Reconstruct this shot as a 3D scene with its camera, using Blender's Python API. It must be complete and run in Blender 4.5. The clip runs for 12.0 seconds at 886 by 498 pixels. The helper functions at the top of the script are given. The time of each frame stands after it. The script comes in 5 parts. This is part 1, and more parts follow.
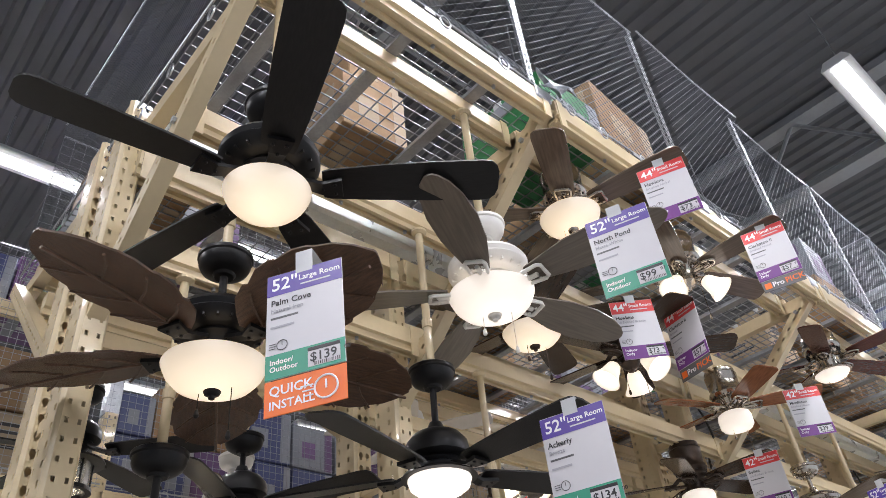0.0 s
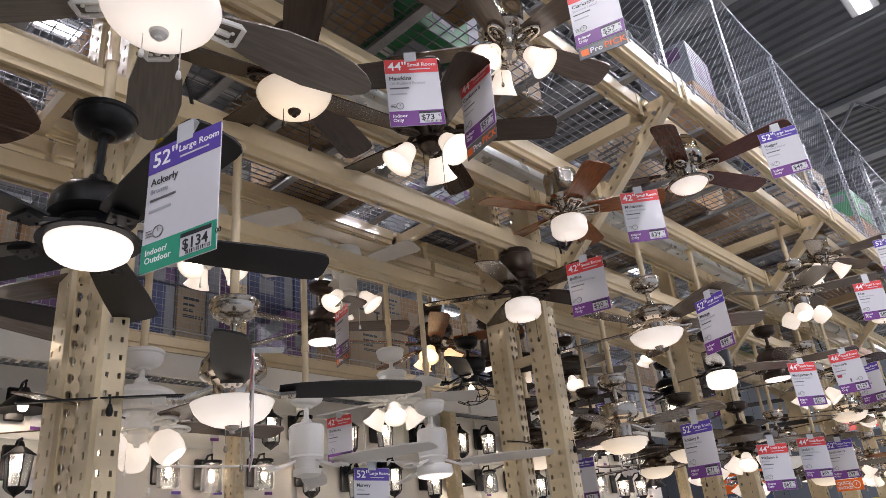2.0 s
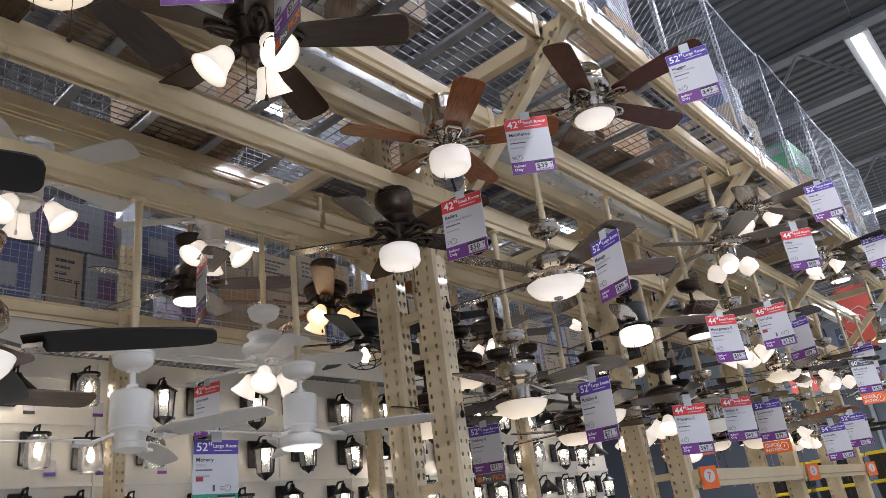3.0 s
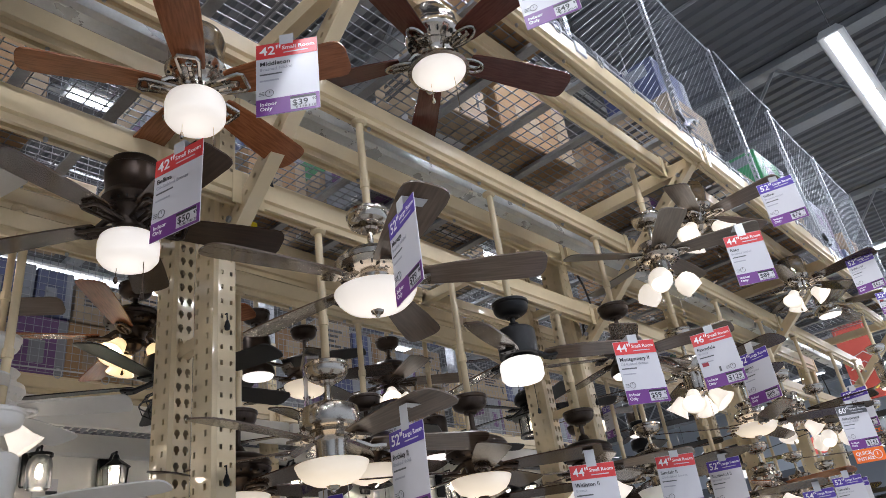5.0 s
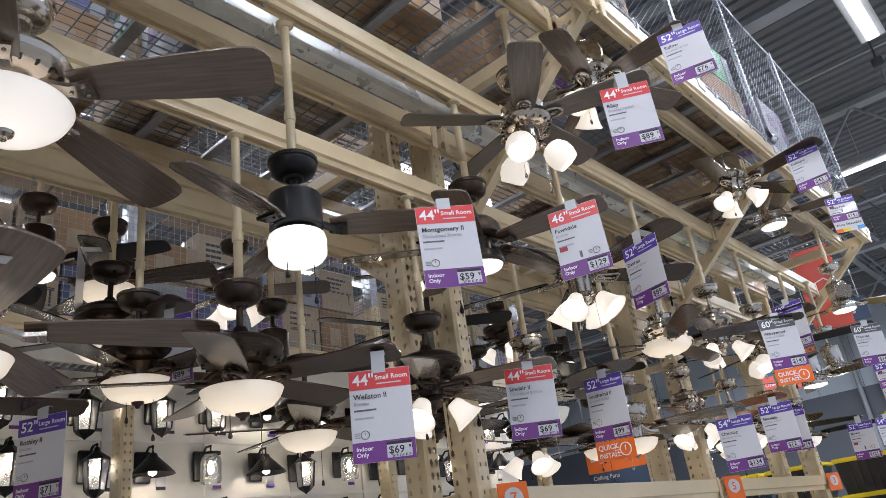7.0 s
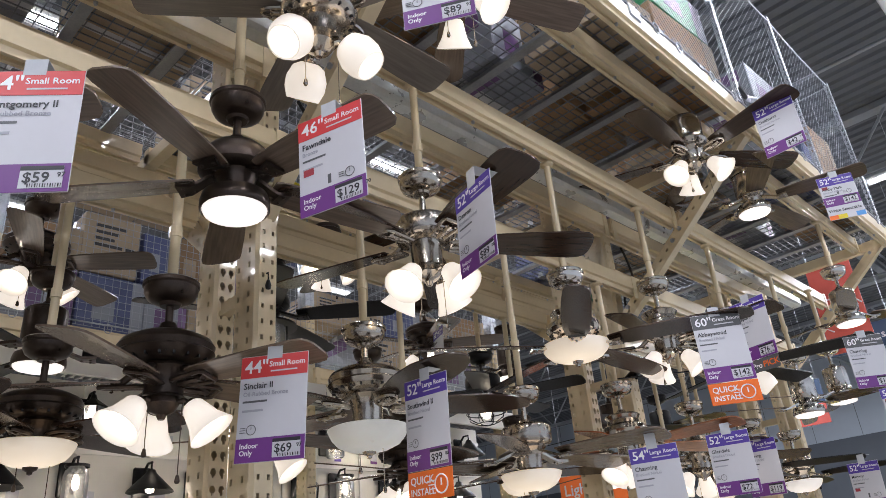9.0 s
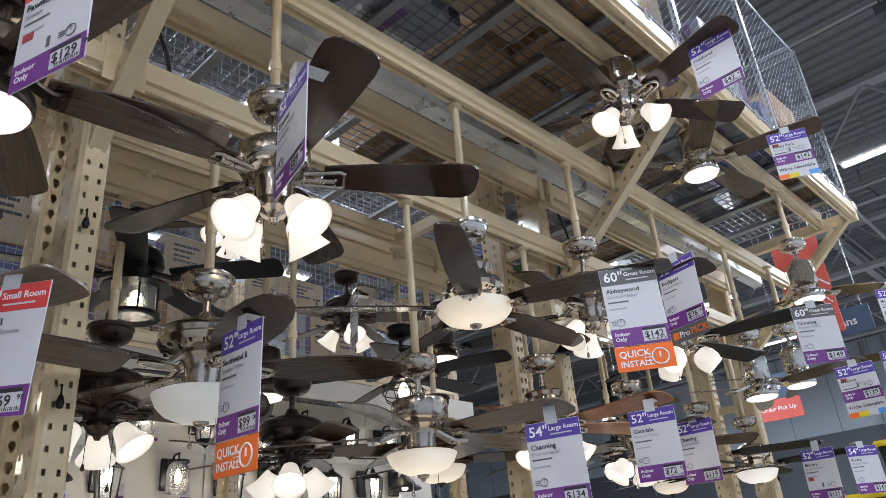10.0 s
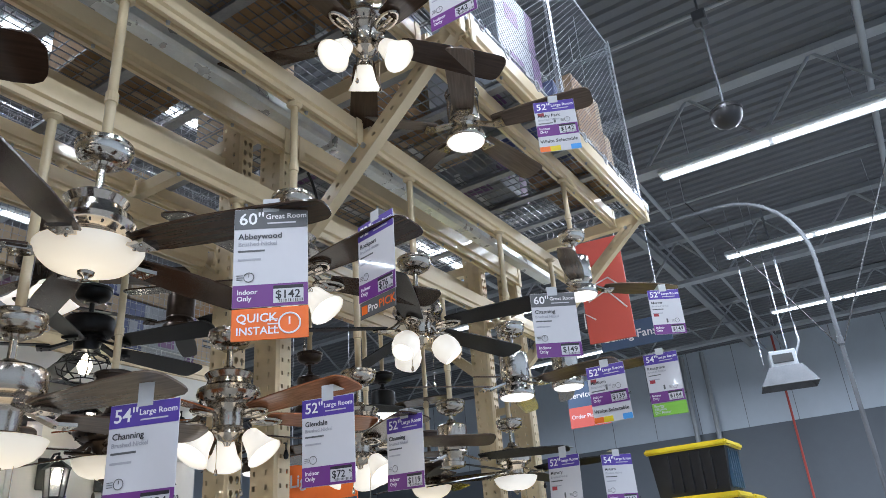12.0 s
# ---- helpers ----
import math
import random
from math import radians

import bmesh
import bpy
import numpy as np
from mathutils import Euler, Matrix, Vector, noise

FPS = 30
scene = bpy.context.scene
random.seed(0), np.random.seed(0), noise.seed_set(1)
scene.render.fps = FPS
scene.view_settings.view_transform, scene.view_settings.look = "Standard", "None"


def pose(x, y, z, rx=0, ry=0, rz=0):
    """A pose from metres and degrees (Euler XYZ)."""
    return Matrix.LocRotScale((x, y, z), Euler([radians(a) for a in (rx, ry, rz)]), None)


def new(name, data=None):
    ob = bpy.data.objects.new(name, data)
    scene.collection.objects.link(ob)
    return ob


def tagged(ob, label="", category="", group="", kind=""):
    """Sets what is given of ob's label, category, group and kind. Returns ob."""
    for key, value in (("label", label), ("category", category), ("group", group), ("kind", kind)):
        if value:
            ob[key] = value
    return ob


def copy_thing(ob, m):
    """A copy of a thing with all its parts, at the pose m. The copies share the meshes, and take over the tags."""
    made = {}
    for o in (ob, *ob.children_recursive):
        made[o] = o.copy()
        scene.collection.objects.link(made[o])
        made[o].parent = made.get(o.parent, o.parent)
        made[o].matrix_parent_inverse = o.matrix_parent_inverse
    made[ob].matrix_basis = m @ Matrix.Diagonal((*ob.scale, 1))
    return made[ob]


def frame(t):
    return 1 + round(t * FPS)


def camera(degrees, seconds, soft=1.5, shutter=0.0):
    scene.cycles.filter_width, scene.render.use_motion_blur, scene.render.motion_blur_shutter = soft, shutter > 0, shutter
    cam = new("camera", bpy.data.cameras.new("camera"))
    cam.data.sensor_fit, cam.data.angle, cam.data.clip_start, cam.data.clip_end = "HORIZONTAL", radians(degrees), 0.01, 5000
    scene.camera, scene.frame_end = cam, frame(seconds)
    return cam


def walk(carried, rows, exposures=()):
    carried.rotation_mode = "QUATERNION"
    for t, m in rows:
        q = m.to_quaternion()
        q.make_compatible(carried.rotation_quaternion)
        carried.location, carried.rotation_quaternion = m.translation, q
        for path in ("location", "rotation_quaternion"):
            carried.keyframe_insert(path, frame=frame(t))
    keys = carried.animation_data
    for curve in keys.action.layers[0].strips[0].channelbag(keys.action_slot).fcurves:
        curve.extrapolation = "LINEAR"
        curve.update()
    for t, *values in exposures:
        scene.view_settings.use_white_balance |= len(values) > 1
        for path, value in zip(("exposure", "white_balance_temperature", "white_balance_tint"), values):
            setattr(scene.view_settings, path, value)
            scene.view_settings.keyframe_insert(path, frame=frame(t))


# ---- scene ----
cam = camera(62.6, 12.0, soft=0.5)
STRIP_WATTS = 150.0
EXPOSURES = [(0.0, 0.12, 6700, 17), (1.5, -0.06, 6750, 22), (3.0, -0.18, 6350, 17), (5.5, -0.07, 6300, 16), (7.0, -0.16, 6250, 16), (9.0, -0.20, 6350, 17), (11.0, -0.15, 5950, 10), (12.0, -0.14, 5950, 11)]
METRES, EYE, TILT, LEAN, TURN = 7.5, 1.5, 0.0, 0.0, 44.4
ROWS = [
    (0.0, 0.0, 0.0, 0.0, 4.07, 37.04, 5.41),
    (0.5, 0.0102, 0.0115, -0.0005, -0.46, 31.99, 5.12),
    (1.0, 0.0312, 0.0446, -0.002, -3.45, 28.64, 5.97),
    (1.5, 0.0648, 0.0655, -0.0039, -2.81, 26.23, 6.25),
    (2.0, 0.0988, 0.0903, -0.0045, -0.47, 24.3, 5.51),
    (2.5, 0.1267, 0.1287, -0.0041, -1.66, 23.38, 6.65),
    (3.0, 0.1651, 0.16, -0.0059, -2.58, 22.2, 7.16),
    (5.0, 0.2935, 0.3035, 0.0012, -1.01, 27.51, 7.57),
    (5.5, 0.322, 0.3292, 0.0051, -0.58, 30.75, 8.24),
    (6.0, 0.3559, 0.3525, 0.0047, -0.76, 29.41, 6.9),
    (6.5, 0.3784, 0.3896, -0.0008, -1.67, 26.45, 6.78),
    (7.0, 0.4052, 0.4267, -0.0057, -1.66, 23.39, 7.64),
    (9.0, 0.5341, 0.5575, 0.0014, 0.96, 25.4, 4.75),
    (9.5, 0.5601, 0.5956, 0.002, 0.13, 25.46, 4.63),
    (10.0, 0.5915, 0.6225, -0.0026, 0.11, 25.14, 4.61),
    (10.5, 0.627, 0.6513, 0.0019, 1.16, 24.85, 4.2),
    (11.0, 0.6491, 0.6783, 0.0041, -2.69, 25.34, 3.95),
    (11.5, 0.6753, 0.6902, 0.0047, -8.11, 25.61, 3.44),
    (12.0, 0.6949, 0.6972, 0.0028, -11.24, 24.08, 4.19),
]
walk(cam, [(t, pose(0, 0, EYE, TILT, LEAN, TURN) @ pose(METRES * x, METRES * y, METRES * z, 90 + pitch, roll, yaw)) for t, x, y, z, yaw, pitch, roll in ROWS], EXPOSURES)

# ---- light ----
world = bpy.data.worlds.new("world")
world.use_nodes = True
world.node_tree.nodes["Background"].inputs[0].default_value = (0.75, 0.85, 1.0, 1)
world.node_tree.nodes["Background"].inputs[1].default_value = 0.05
scene.world = world
STRIPS_Y = [(-0.46, y0) for y0 in (-8.5, -3.9, 0.7, 5.3, 9.9)] + [(-5.33, y0) for y0 in (-4.3, 0.3, 4.9, 9.5, 14.1)] + [(x0, y0) for x0 in (-8.6, -12.7) for y0 in (0.7, 5.3, 9.9)] + [(3.4, y0) for y0 in (-3.9, 0.7, 5.3, 9.9)]
STRIPS_X = [(x0, y0) for y0 in (16.0, 19.5, 23.4) for x0 in (-7.5, -1.8, 1.2)]
BAYS = [0.62] + [1.98 + 2.6 * i for i in range(5)]
FAR_BAYS = [-0.62 + 2.6 * i for i in range(6)]
SPANS = list(zip(BAYS, BAYS[1:]))


# ---- materials ----
def material(name, col, rough=0.5, metal=0.0, vary=0.12, scale=8.0, bump=0.0, spread=None, emit=0.0, random_tint=0.0, stretch=(1, 1, 1), coat=0.0):
    m = bpy.data.materials.new(name)
    m.use_nodes = True
    nt = m.node_tree
    b = nt.nodes["Principled BSDF"]
    tc = nt.nodes.new("ShaderNodeTexCoord")
    mp = nt.nodes.new("ShaderNodeMapping")
    mp.inputs["Scale"].default_value = stretch
    nt.links.new(tc.outputs["Object"], mp.inputs["Vector"])
    n1 = nt.nodes.new("ShaderNodeTexNoise")
    n1.inputs["Scale"].default_value = scale
    n1.inputs["Detail"].default_value = 6
    n2 = nt.nodes.new("ShaderNodeTexNoise")
    n2.inputs["Scale"].default_value = scale * 9
    n2.inputs["Detail"].default_value = 3
    nt.links.new(mp.outputs[0], n1.inputs["Vector"])
    nt.links.new(mp.outputs[0], n2.inputs["Vector"])
    add = nt.nodes.new("ShaderNodeMath")
    add.operation = "MULTIPLY_ADD"
    add.inputs[1].default_value = 0.4 if stretch[1] < 15 else 0.16
    nt.links.new(n2.outputs[0], add.inputs[0])
    nt.links.new(n1.outputs[0], add.inputs[2])
    ramp = nt.nodes.new("ShaderNodeValToRGB")
    ramp.color_ramp.elements[0].position, ramp.color_ramp.elements[1].position = 0.45, 0.95
    lo = [c * (1 - vary) for c in col]
    hi = [min(1, c * (1 + vary)) for c in col]
    if spread:
        hi = list(spread)
    ramp.color_ramp.elements[0].color = (*lo, 1)
    ramp.color_ramp.elements[1].color = (*hi, 1)
    nt.links.new(add.outputs[0], ramp.inputs[0])
    out = ramp.outputs[0]
    if random_tint:
        oi = nt.nodes.new("ShaderNodeObjectInfo")
        hsv = nt.nodes.new("ShaderNodeHueSaturation")
        mr = nt.nodes.new("ShaderNodeMapRange")
        mr.inputs[3].default_value, mr.inputs[4].default_value = 1 - random_tint, 1 + random_tint
        nt.links.new(oi.outputs["Random"], mr.inputs[0])
        nt.links.new(mr.outputs[0], hsv.inputs["Value"])
        nt.links.new(out, hsv.inputs["Color"])
        out = hsv.outputs[0]
    nt.links.new(out, b.inputs["Base Color"])
    rr = nt.nodes.new("ShaderNodeMapRange")
    rr.inputs[3].default_value, rr.inputs[4].default_value = (max(0.03, rough - 0.08), min(1, rough + 0.1)) if stretch[1] < 15 and stretch[2] < 10 else (rough - 0.02, rough + 0.02)
    nt.links.new(n1.outputs[0], rr.inputs[0])
    nt.links.new(rr.outputs[0], b.inputs["Roughness"])
    b.inputs["Metallic"].default_value = metal
    b.inputs["Coat Weight"].default_value = coat
    if bump:
        bp = nt.nodes.new("ShaderNodeBump")
        bp.inputs["Strength"].default_value = bump
        bp.inputs["Distance"].default_value = 0.004
        nt.links.new(n2.outputs[0], bp.inputs["Height"])
        nt.links.new(bp.outputs[0], b.inputs["Normal"])
    if emit:
        b.inputs["Emission Color"].default_value = (*col, 1)
        b.inputs["Emission Strength"].default_value = emit
    return m


def glowing(name, col, edge, core, tight=1.0):
    """Frosted glass with the bulb's glow painted as emission: brighter low down than at its rim."""
    m = material(name, (0.85, 0.82, 0.76), 0.3, 0, 0.03, 20)
    nt = m.node_tree
    b = nt.nodes["Principled BSDF"]
    tc = nt.nodes.new("ShaderNodeTexCoord")
    mp = nt.nodes.new("ShaderNodeMapping")
    mp.inputs["Location"].default_value = (-0.75 * tight, -0.75 * tight, -0.15)
    mp.inputs["Scale"].default_value = (1.5 * tight, 1.5 * tight, 0.75)
    nt.links.new(tc.outputs["Generated"], mp.inputs[0])
    g = nt.nodes.new("ShaderNodeTexGradient")
    g.gradient_type = "SPHERICAL"
    nt.links.new(mp.outputs[0], g.inputs[0])
    mr = nt.nodes.new("ShaderNodeMapRange")
    mr.inputs[3].default_value, mr.inputs[4].default_value = edge, core
    nt.links.new(g.outputs[0], mr.inputs[0])
    nt.links.new(mr.outputs[0], b.inputs["Emission Strength"])
    b.inputs["Emission Color"].default_value = (*col, 1)
    return m


CREAM = material("cream_rack_paint", (0.68, 0.55, 0.345), 0.30, 0, 0.06, 4, 0.0, random_tint=0.04, coat=0.5)
GALV = material("galvanised_steel", (0.42, 0.44, 0.47), 0.38, 0.8, 0.25, 14, 0.1)
DECKBAR = material("deck_channel_steel", (0.33, 0.34, 0.36), 0.45, 0.6, 0.2, 10, 0.1)
WIRE = material("dull_zinc_wire", (0.22, 0.23, 0.25), 0.45, 0.7, 0.2, 20)
NETWIRE = material("bright_zinc_wire", (0.045, 0.053, 0.068), 0.55, 0.1, 0.25, 20)
RAIL = material("bright_galvanised_rail", (0.70, 0.72, 0.71), 0.28, 0.55, 0.12, 9)
NETCORD = material("grey_net_cord", (0.30, 0.32, 0.35), 0.7, 0, 0.1, 20)
NICKEL = material("brushed_nickel", (0.48, 0.435, 0.38), 0.19, 1.0, 0.06, 30, stretch=(1, 1, 14))
CHROME = material("polished_nickel", (0.60, 0.57, 0.53), 0.14, 1.0, 0.08, 30, stretch=(1, 1, 14))
BRONZE = material("oil_rubbed_bronze", (0.060, 0.044, 0.035), 0.30, 0.8, 0.3, 25, 0.03)
BLACK = material("matte_black_metal", (0.012, 0.012, 0.013), 0.38, 0.2, 0.3, 20, 0.04)
WHITE = material("white_enamel", (0.80, 0.78, 0.74), 0.3, 0, 0.04, 10)
B_BLACK = material("black_blade", (0.011, 0.0105, 0.011), 0.45, 0, 0.3, 12, 0.06, stretch=(3, 18, 3))
B_DARK = material("dark_walnut_blade", (0.044, 0.025, 0.016), 0.2, 0, 0.15, 5, 0.003, spread=(0.064, 0.035, 0.022), stretch=(1.2, 20, 2), random_tint=0.2)
B_GREY = material("weathered_grey_blade", (0.15, 0.124, 0.10), 0.3, 0, 0.15, 5, 0.006, spread=(0.215, 0.18, 0.148), stretch=(1.2, 20, 2), random_tint=0.14)
B_TAUPE = material("taupe_blade", (0.130, 0.092, 0.068), 0.24, 0, 0.15, 5, 0.004, spread=(0.185, 0.132, 0.098), stretch=(1.2, 20, 2), random_tint=0.16, coat=0.3)
B_CHERRY = material("cherry_blade", (0.30, 0.098, 0.036), 0.24, 0, 0.25, 6, 0.006, spread=(0.43, 0.155, 0.06), stretch=(2, 20, 2), random_tint=0.1)
B_MAHOG = material("mahogany_blade", (0.105, 0.027, 0.018), 0.25, 0, 0.25, 6, 0.006, spread=(0.13, 0.04, 0.026), stretch=(2, 20, 2), random_tint=0.15)
B_WHITE = material("white_blade", (0.62, 0.60, 0.57), 0.38, 0, 0.05, 9, 0.03)
B_LEAF = material("carved_leaf_blade", (0.06, 0.025, 0.011), 0.42, 0, 0.4, 10, 0.3, spread=(0.13, 0.065, 0.036), stretch=(2, 14, 2))
GLOW_WHITE = glowing("lit_opal_glass", (1.0, 0.92, 0.80), 0.42, 1.1)
GLOW_CREAM = glowing("lit_alabaster_glass", (1.0, 0.82, 0.56), 0.32, 1.08)
GLOW_BELL = glowing("lit_bell_glass", (1.0, 0.89, 0.72), 0.45, 1.15)
GLOW_AMBER = glowing("lit_amber_glass", (1.0, 0.70, 0.32), 0.5, 2.0)
GLOW_DISK = glowing("lit_flat_diffuser", (1.0, 0.95, 0.86), 0.9, 1.6)
# this bowl is switched off; a weak emission is added to brighten its glass
DIM_GLASS = glowing("faint_glow_marble_glass", (0.93, 0.95, 0.82), 0.10, 0.28)
BULB = material("glowing_bulb", (1.0, 0.86, 0.62), 0.4, 0, 0.02, 5, emit=8)
LANTERN_BULB = material("bright_lantern_bulb", (1.0, 0.86, 0.66), 0.4, 0, 0.02, 5, emit=55)
SEEDED = material("seeded_clear_glass", (0.9, 0.92, 0.92), 0.08, 0, 0.05, 40, 0.3)
SEEDED.node_tree.nodes["Principled BSDF"].inputs["Transmission Weight"].default_value = 0.85
TUBE = material("led_strip_lens", (0.93, 0.97, 1.0), 0.4, 0, 0.01, 3, emit=5)
HOUSING = material("white_light_housing", (0.72, 0.74, 0.76), 0.4, 0, 0.05, 4)
BRIGHT_INK = material("white_print", (0.86, 0.85, 0.86), 0.32, 0, 0.02, 6)
DULL_PIPE = material("weathered_conduit", (0.085, 0.09, 0.10), 0.6, 0.0, 0.2, 6, 0.05)
PAPER = material("white_card", (0.60, 0.59, 0.62), 0.32, 0, 0.02, 6, coat=0.3)
RED = material("red_ink", (0.66, 0.045, 0.045), 0.34, 0, 0.03, 6)
VIOLET = material("violet_ink", (0.085, 0.045, 0.32), 0.34, 0, 0.03, 6)
PURPLE = material("purple_ink", (0.16, 0.035, 0.22), 0.34, 0, 0.03, 6)
GREEN = material("green_ink", (0.02, 0.30, 0.19), 0.34, 0, 0.03, 6)
LIME = material("lime_ink", (0.22, 0.50, 0.05), 0.34, 0, 0.03, 6)
GREY_INK = material("slate_ink", (0.10, 0.10, 0.105), 0.34, 0, 0.03, 6)
ORANGE = material("orange_ink", (0.86, 0.16, 0.012), 0.36, 0, 0.03, 6)
YELLOW = material("yellow_plastic", (0.75, 0.58, 0.015), 0.4, 0, 0.06, 8)
BLUE_INK = material("blue_ink", (0.08, 0.32, 0.72), 0.36, 0, 0.04, 6)
INK = material("black_ink", (0.02, 0.02, 0.025), 0.4, 0, 0.05, 6)
PALE_INK = material("pale_grey_ink", (0.36, 0.36, 0.40), 0.4, 0, 0.05, 6)
TAPE = material("clear_tape", (0.55, 0.56, 0.58), 0.12, 0, 0.05, 20)
CARD = material("brown_cardboard", (0.27, 0.165, 0.085), 0.75, 0, 0.12, 5, 0.15, random_tint=0.2)
CARD_PALE = material("kraft_cardboard", (0.33, 0.255, 0.175), 0.75, 0, 0.1, 5, 0.15, random_tint=0.15)
# white cartons darkened to blue-grey: dimmer light is put into the colour
BOX_DIMMED_WHITE = material("dimmed_white_carton", (0.21, 0.225, 0.26), 0.45, 0, 0.06, 5, random_tint=0.12)
BOX_PURPLE = material("purple_printed_carton", (0.12, 0.055, 0.16), 0.45, 0, 0.1, 5, random_tint=0.2)
BOX_BLUE = material("navy_printed_carton", (0.045, 0.06, 0.16), 0.45, 0, 0.1, 5, random_tint=0.2)
BOX_GREEN = material("green_printed_carton", (0.02, 0.20, 0.07), 0.45, 0, 0.1, 5, random_tint=0.2)
BOX_RED = material("red_printed_carton", (0.30, 0.03, 0.04), 0.45, 0, 0.1, 5, random_tint=0.2)
WOOD = material("pallet_pine", (0.38, 0.25, 0.13), 0.7, 0, 0.2, 6, 0.2, stretch=(2, 14, 2), random_tint=0.15)
ROOF = material("painted_roof_deck", (0.13, 0.137, 0.15), 0.6, 0.0, 0.1, 0.8, 0.05)
STEEL_PAINT = material("grey_painted_steel", (0.33, 0.35, 0.37), 0.5, 0.1, 0.1, 3)
WALL_PALE = material("pale_blue_wall", (0.50, 0.555, 0.62), 0.7, 0, 0.05, 0.7, 0.1)
WALL_DARK = material("slate_wall_band", (0.115, 0.13, 0.15), 0.65, 0, 0.06, 0.7, 0.1)
CONCRETE = material("polished_concrete", (0.26, 0.25, 0.23), 0.30, 0, 0.12, 1.2, 0.05)
PANEL = material("white_display_panel", (0.80, 0.77, 0.71), 0.5, 0, 0.04, 2)
BLACK_PLASTIC = material("black_plastic", (0.014, 0.014, 0.016), 0.35, 0, 0.15, 10)
BLUE_PLASTIC = material("blue_grey_plastic", (0.05, 0.10, 0.16), 0.4, 0, 0.15, 10)
RED_SIGN = material("coral_sign_card", (0.46, 0.07, 0.05), 0.45, 0, 0.03, 4)
NAVY_SIGN = material("navy_sign_card", (0.03, 0.06, 0.12), 0.45, 0, 0.03, 4)
FILM = material("stretch_film", (0.20, 0.22, 0.25), 0.25, 0, 0.1, 20, 0.4)
CABLE = material("black_cable", (0.02, 0.02, 0.022), 0.5, 0, 0.1, 10)


for dull in (B_BLACK, BLACK):
    dull.node_tree.nodes["Principled BSDF"].inputs["Specular IOR Level"].default_value = 0.3


# ---- mesh helpers ----
def finish(bm, name, mat, smooth=None):
    me = bpy.data.meshes.new(name)
    bm.normal_update()
    bm.to_mesh(me)
    bm.free()
    if smooth is not None:
        me.polygons.foreach_set("use_smooth", [True] * len(me.polygons))
        me.set_sharp_from_angle(angle=radians(smooth))
    for one in (mat if isinstance(mat, (list, tuple)) else [mat]):
        me.materials.append(one)
    return me


def part(name, bm, mat, parent=None, label="", smooth=None, at=None):
    me = bm if isinstance(bm, bpy.types.Mesh) else finish(bm, name, mat, smooth)
    ob = new(name, me)
    if parent is not None:
        ob.parent = parent
    if at is not None:
        ob.matrix_basis = at
    if label:
        tagged(ob, label)
    return ob


def thing(name, label, category, group="", m=None, kind=""):
    e = new(name)
    e.empty_display_size = 0.1
    if m is not None:
        e.matrix_basis = m
    return tagged(e, label, category, group, kind)


def box(bm, lo, hi, m=None):
    vs = [bm.verts.new((x, y, z)) for z in (lo[2], hi[2]) for y in (lo[1], hi[1]) for x in (lo[0], hi[0])]
    if m is not None:
        for v in vs:
            v.co = m @ v.co
    for f in ((0, 2, 3, 1), (4, 5, 7, 6), (0, 1, 5, 4), (2, 6, 7, 3), (0, 4, 6, 2), (1, 3, 7, 5)):
        bm.faces.new([vs[i] for i in f])
    return bm


def bevelled(lo, hi, w=0.004, seg=1):
    bm = box(bmesh.new(), lo, hi)
    bmesh.ops.bevel(bm, geom=bm.edges[:], offset=w, segments=seg, affect="EDGES")
    return bm


def lathe(profile, n=28, bm=None, m=None):
    """Turns (radius, z) rows round z."""
    bm = bm or bmesh.new()
    m = m or Matrix()
    rings = []
    for r, z in profile:
        if r < 1e-5:
            rings.append([bm.verts.new(m @ Vector((0, 0, z)))])
        else:
            rings.append([bm.verts.new(m @ Vector((r * math.cos(2 * math.pi * i / n), r * math.sin(2 * math.pi * i / n), z))) for i in range(n)])
    for a, b in zip(rings, rings[1:]):
        for i in range(n):
            j = (i + 1) % n
            if len(a) == 1 and len(b) == 1:
                continue
            if len(a) == 1:
                bm.faces.new((a[0], b[j], b[i]))
            elif len(b) == 1:
                bm.faces.new((a[i], a[j], b[0]))
            else:
                bm.faces.new((a[i], a[j], b[j], b[i]))
    return bm


def tube(bm, pts, r, n=8):
    """A round rod along a row of points."""
    pts = [Vector(p) for p in pts]
    rings = []
    for i, p in enumerate(pts):
        d = (pts[min(i + 1, len(pts) - 1)] - pts[max(i - 1, 0)]).normalized()
        q = d.to_track_quat("Z", "Y")
        rings.append([bm.verts.new(p + q @ Vector((r * math.cos(2 * math.pi * k / n), r * math.sin(2 * math.pi * k / n), 0))) for k in range(n)])
    for a, b in zip(rings, rings[1:]):
        for k in range(n):
            bm.faces.new((a[k], a[(k + 1) % n], b[(k + 1) % n], b[k]))
    bm.faces.new(rings[0][::-1])
    bm.faces.new(rings[-1])
    return bm


def prism(bm, outline, length, m=None):
    """A closed outline in (x, z), drawn out along y."""
    m = m or Matrix()
    a = [bm.verts.new(m @ Vector((x, 0, z))) for x, z in outline]
    b = [bm.verts.new(m @ Vector((x, length, z))) for x, z in outline]
    n = len(outline)
    for i in range(n):
        j = (i + 1) % n
        bm.faces.new((a[i], a[j], b[j], b[i]))
    bm.faces.new(a[::-1])
    bm.faces.new(b)
    return bm


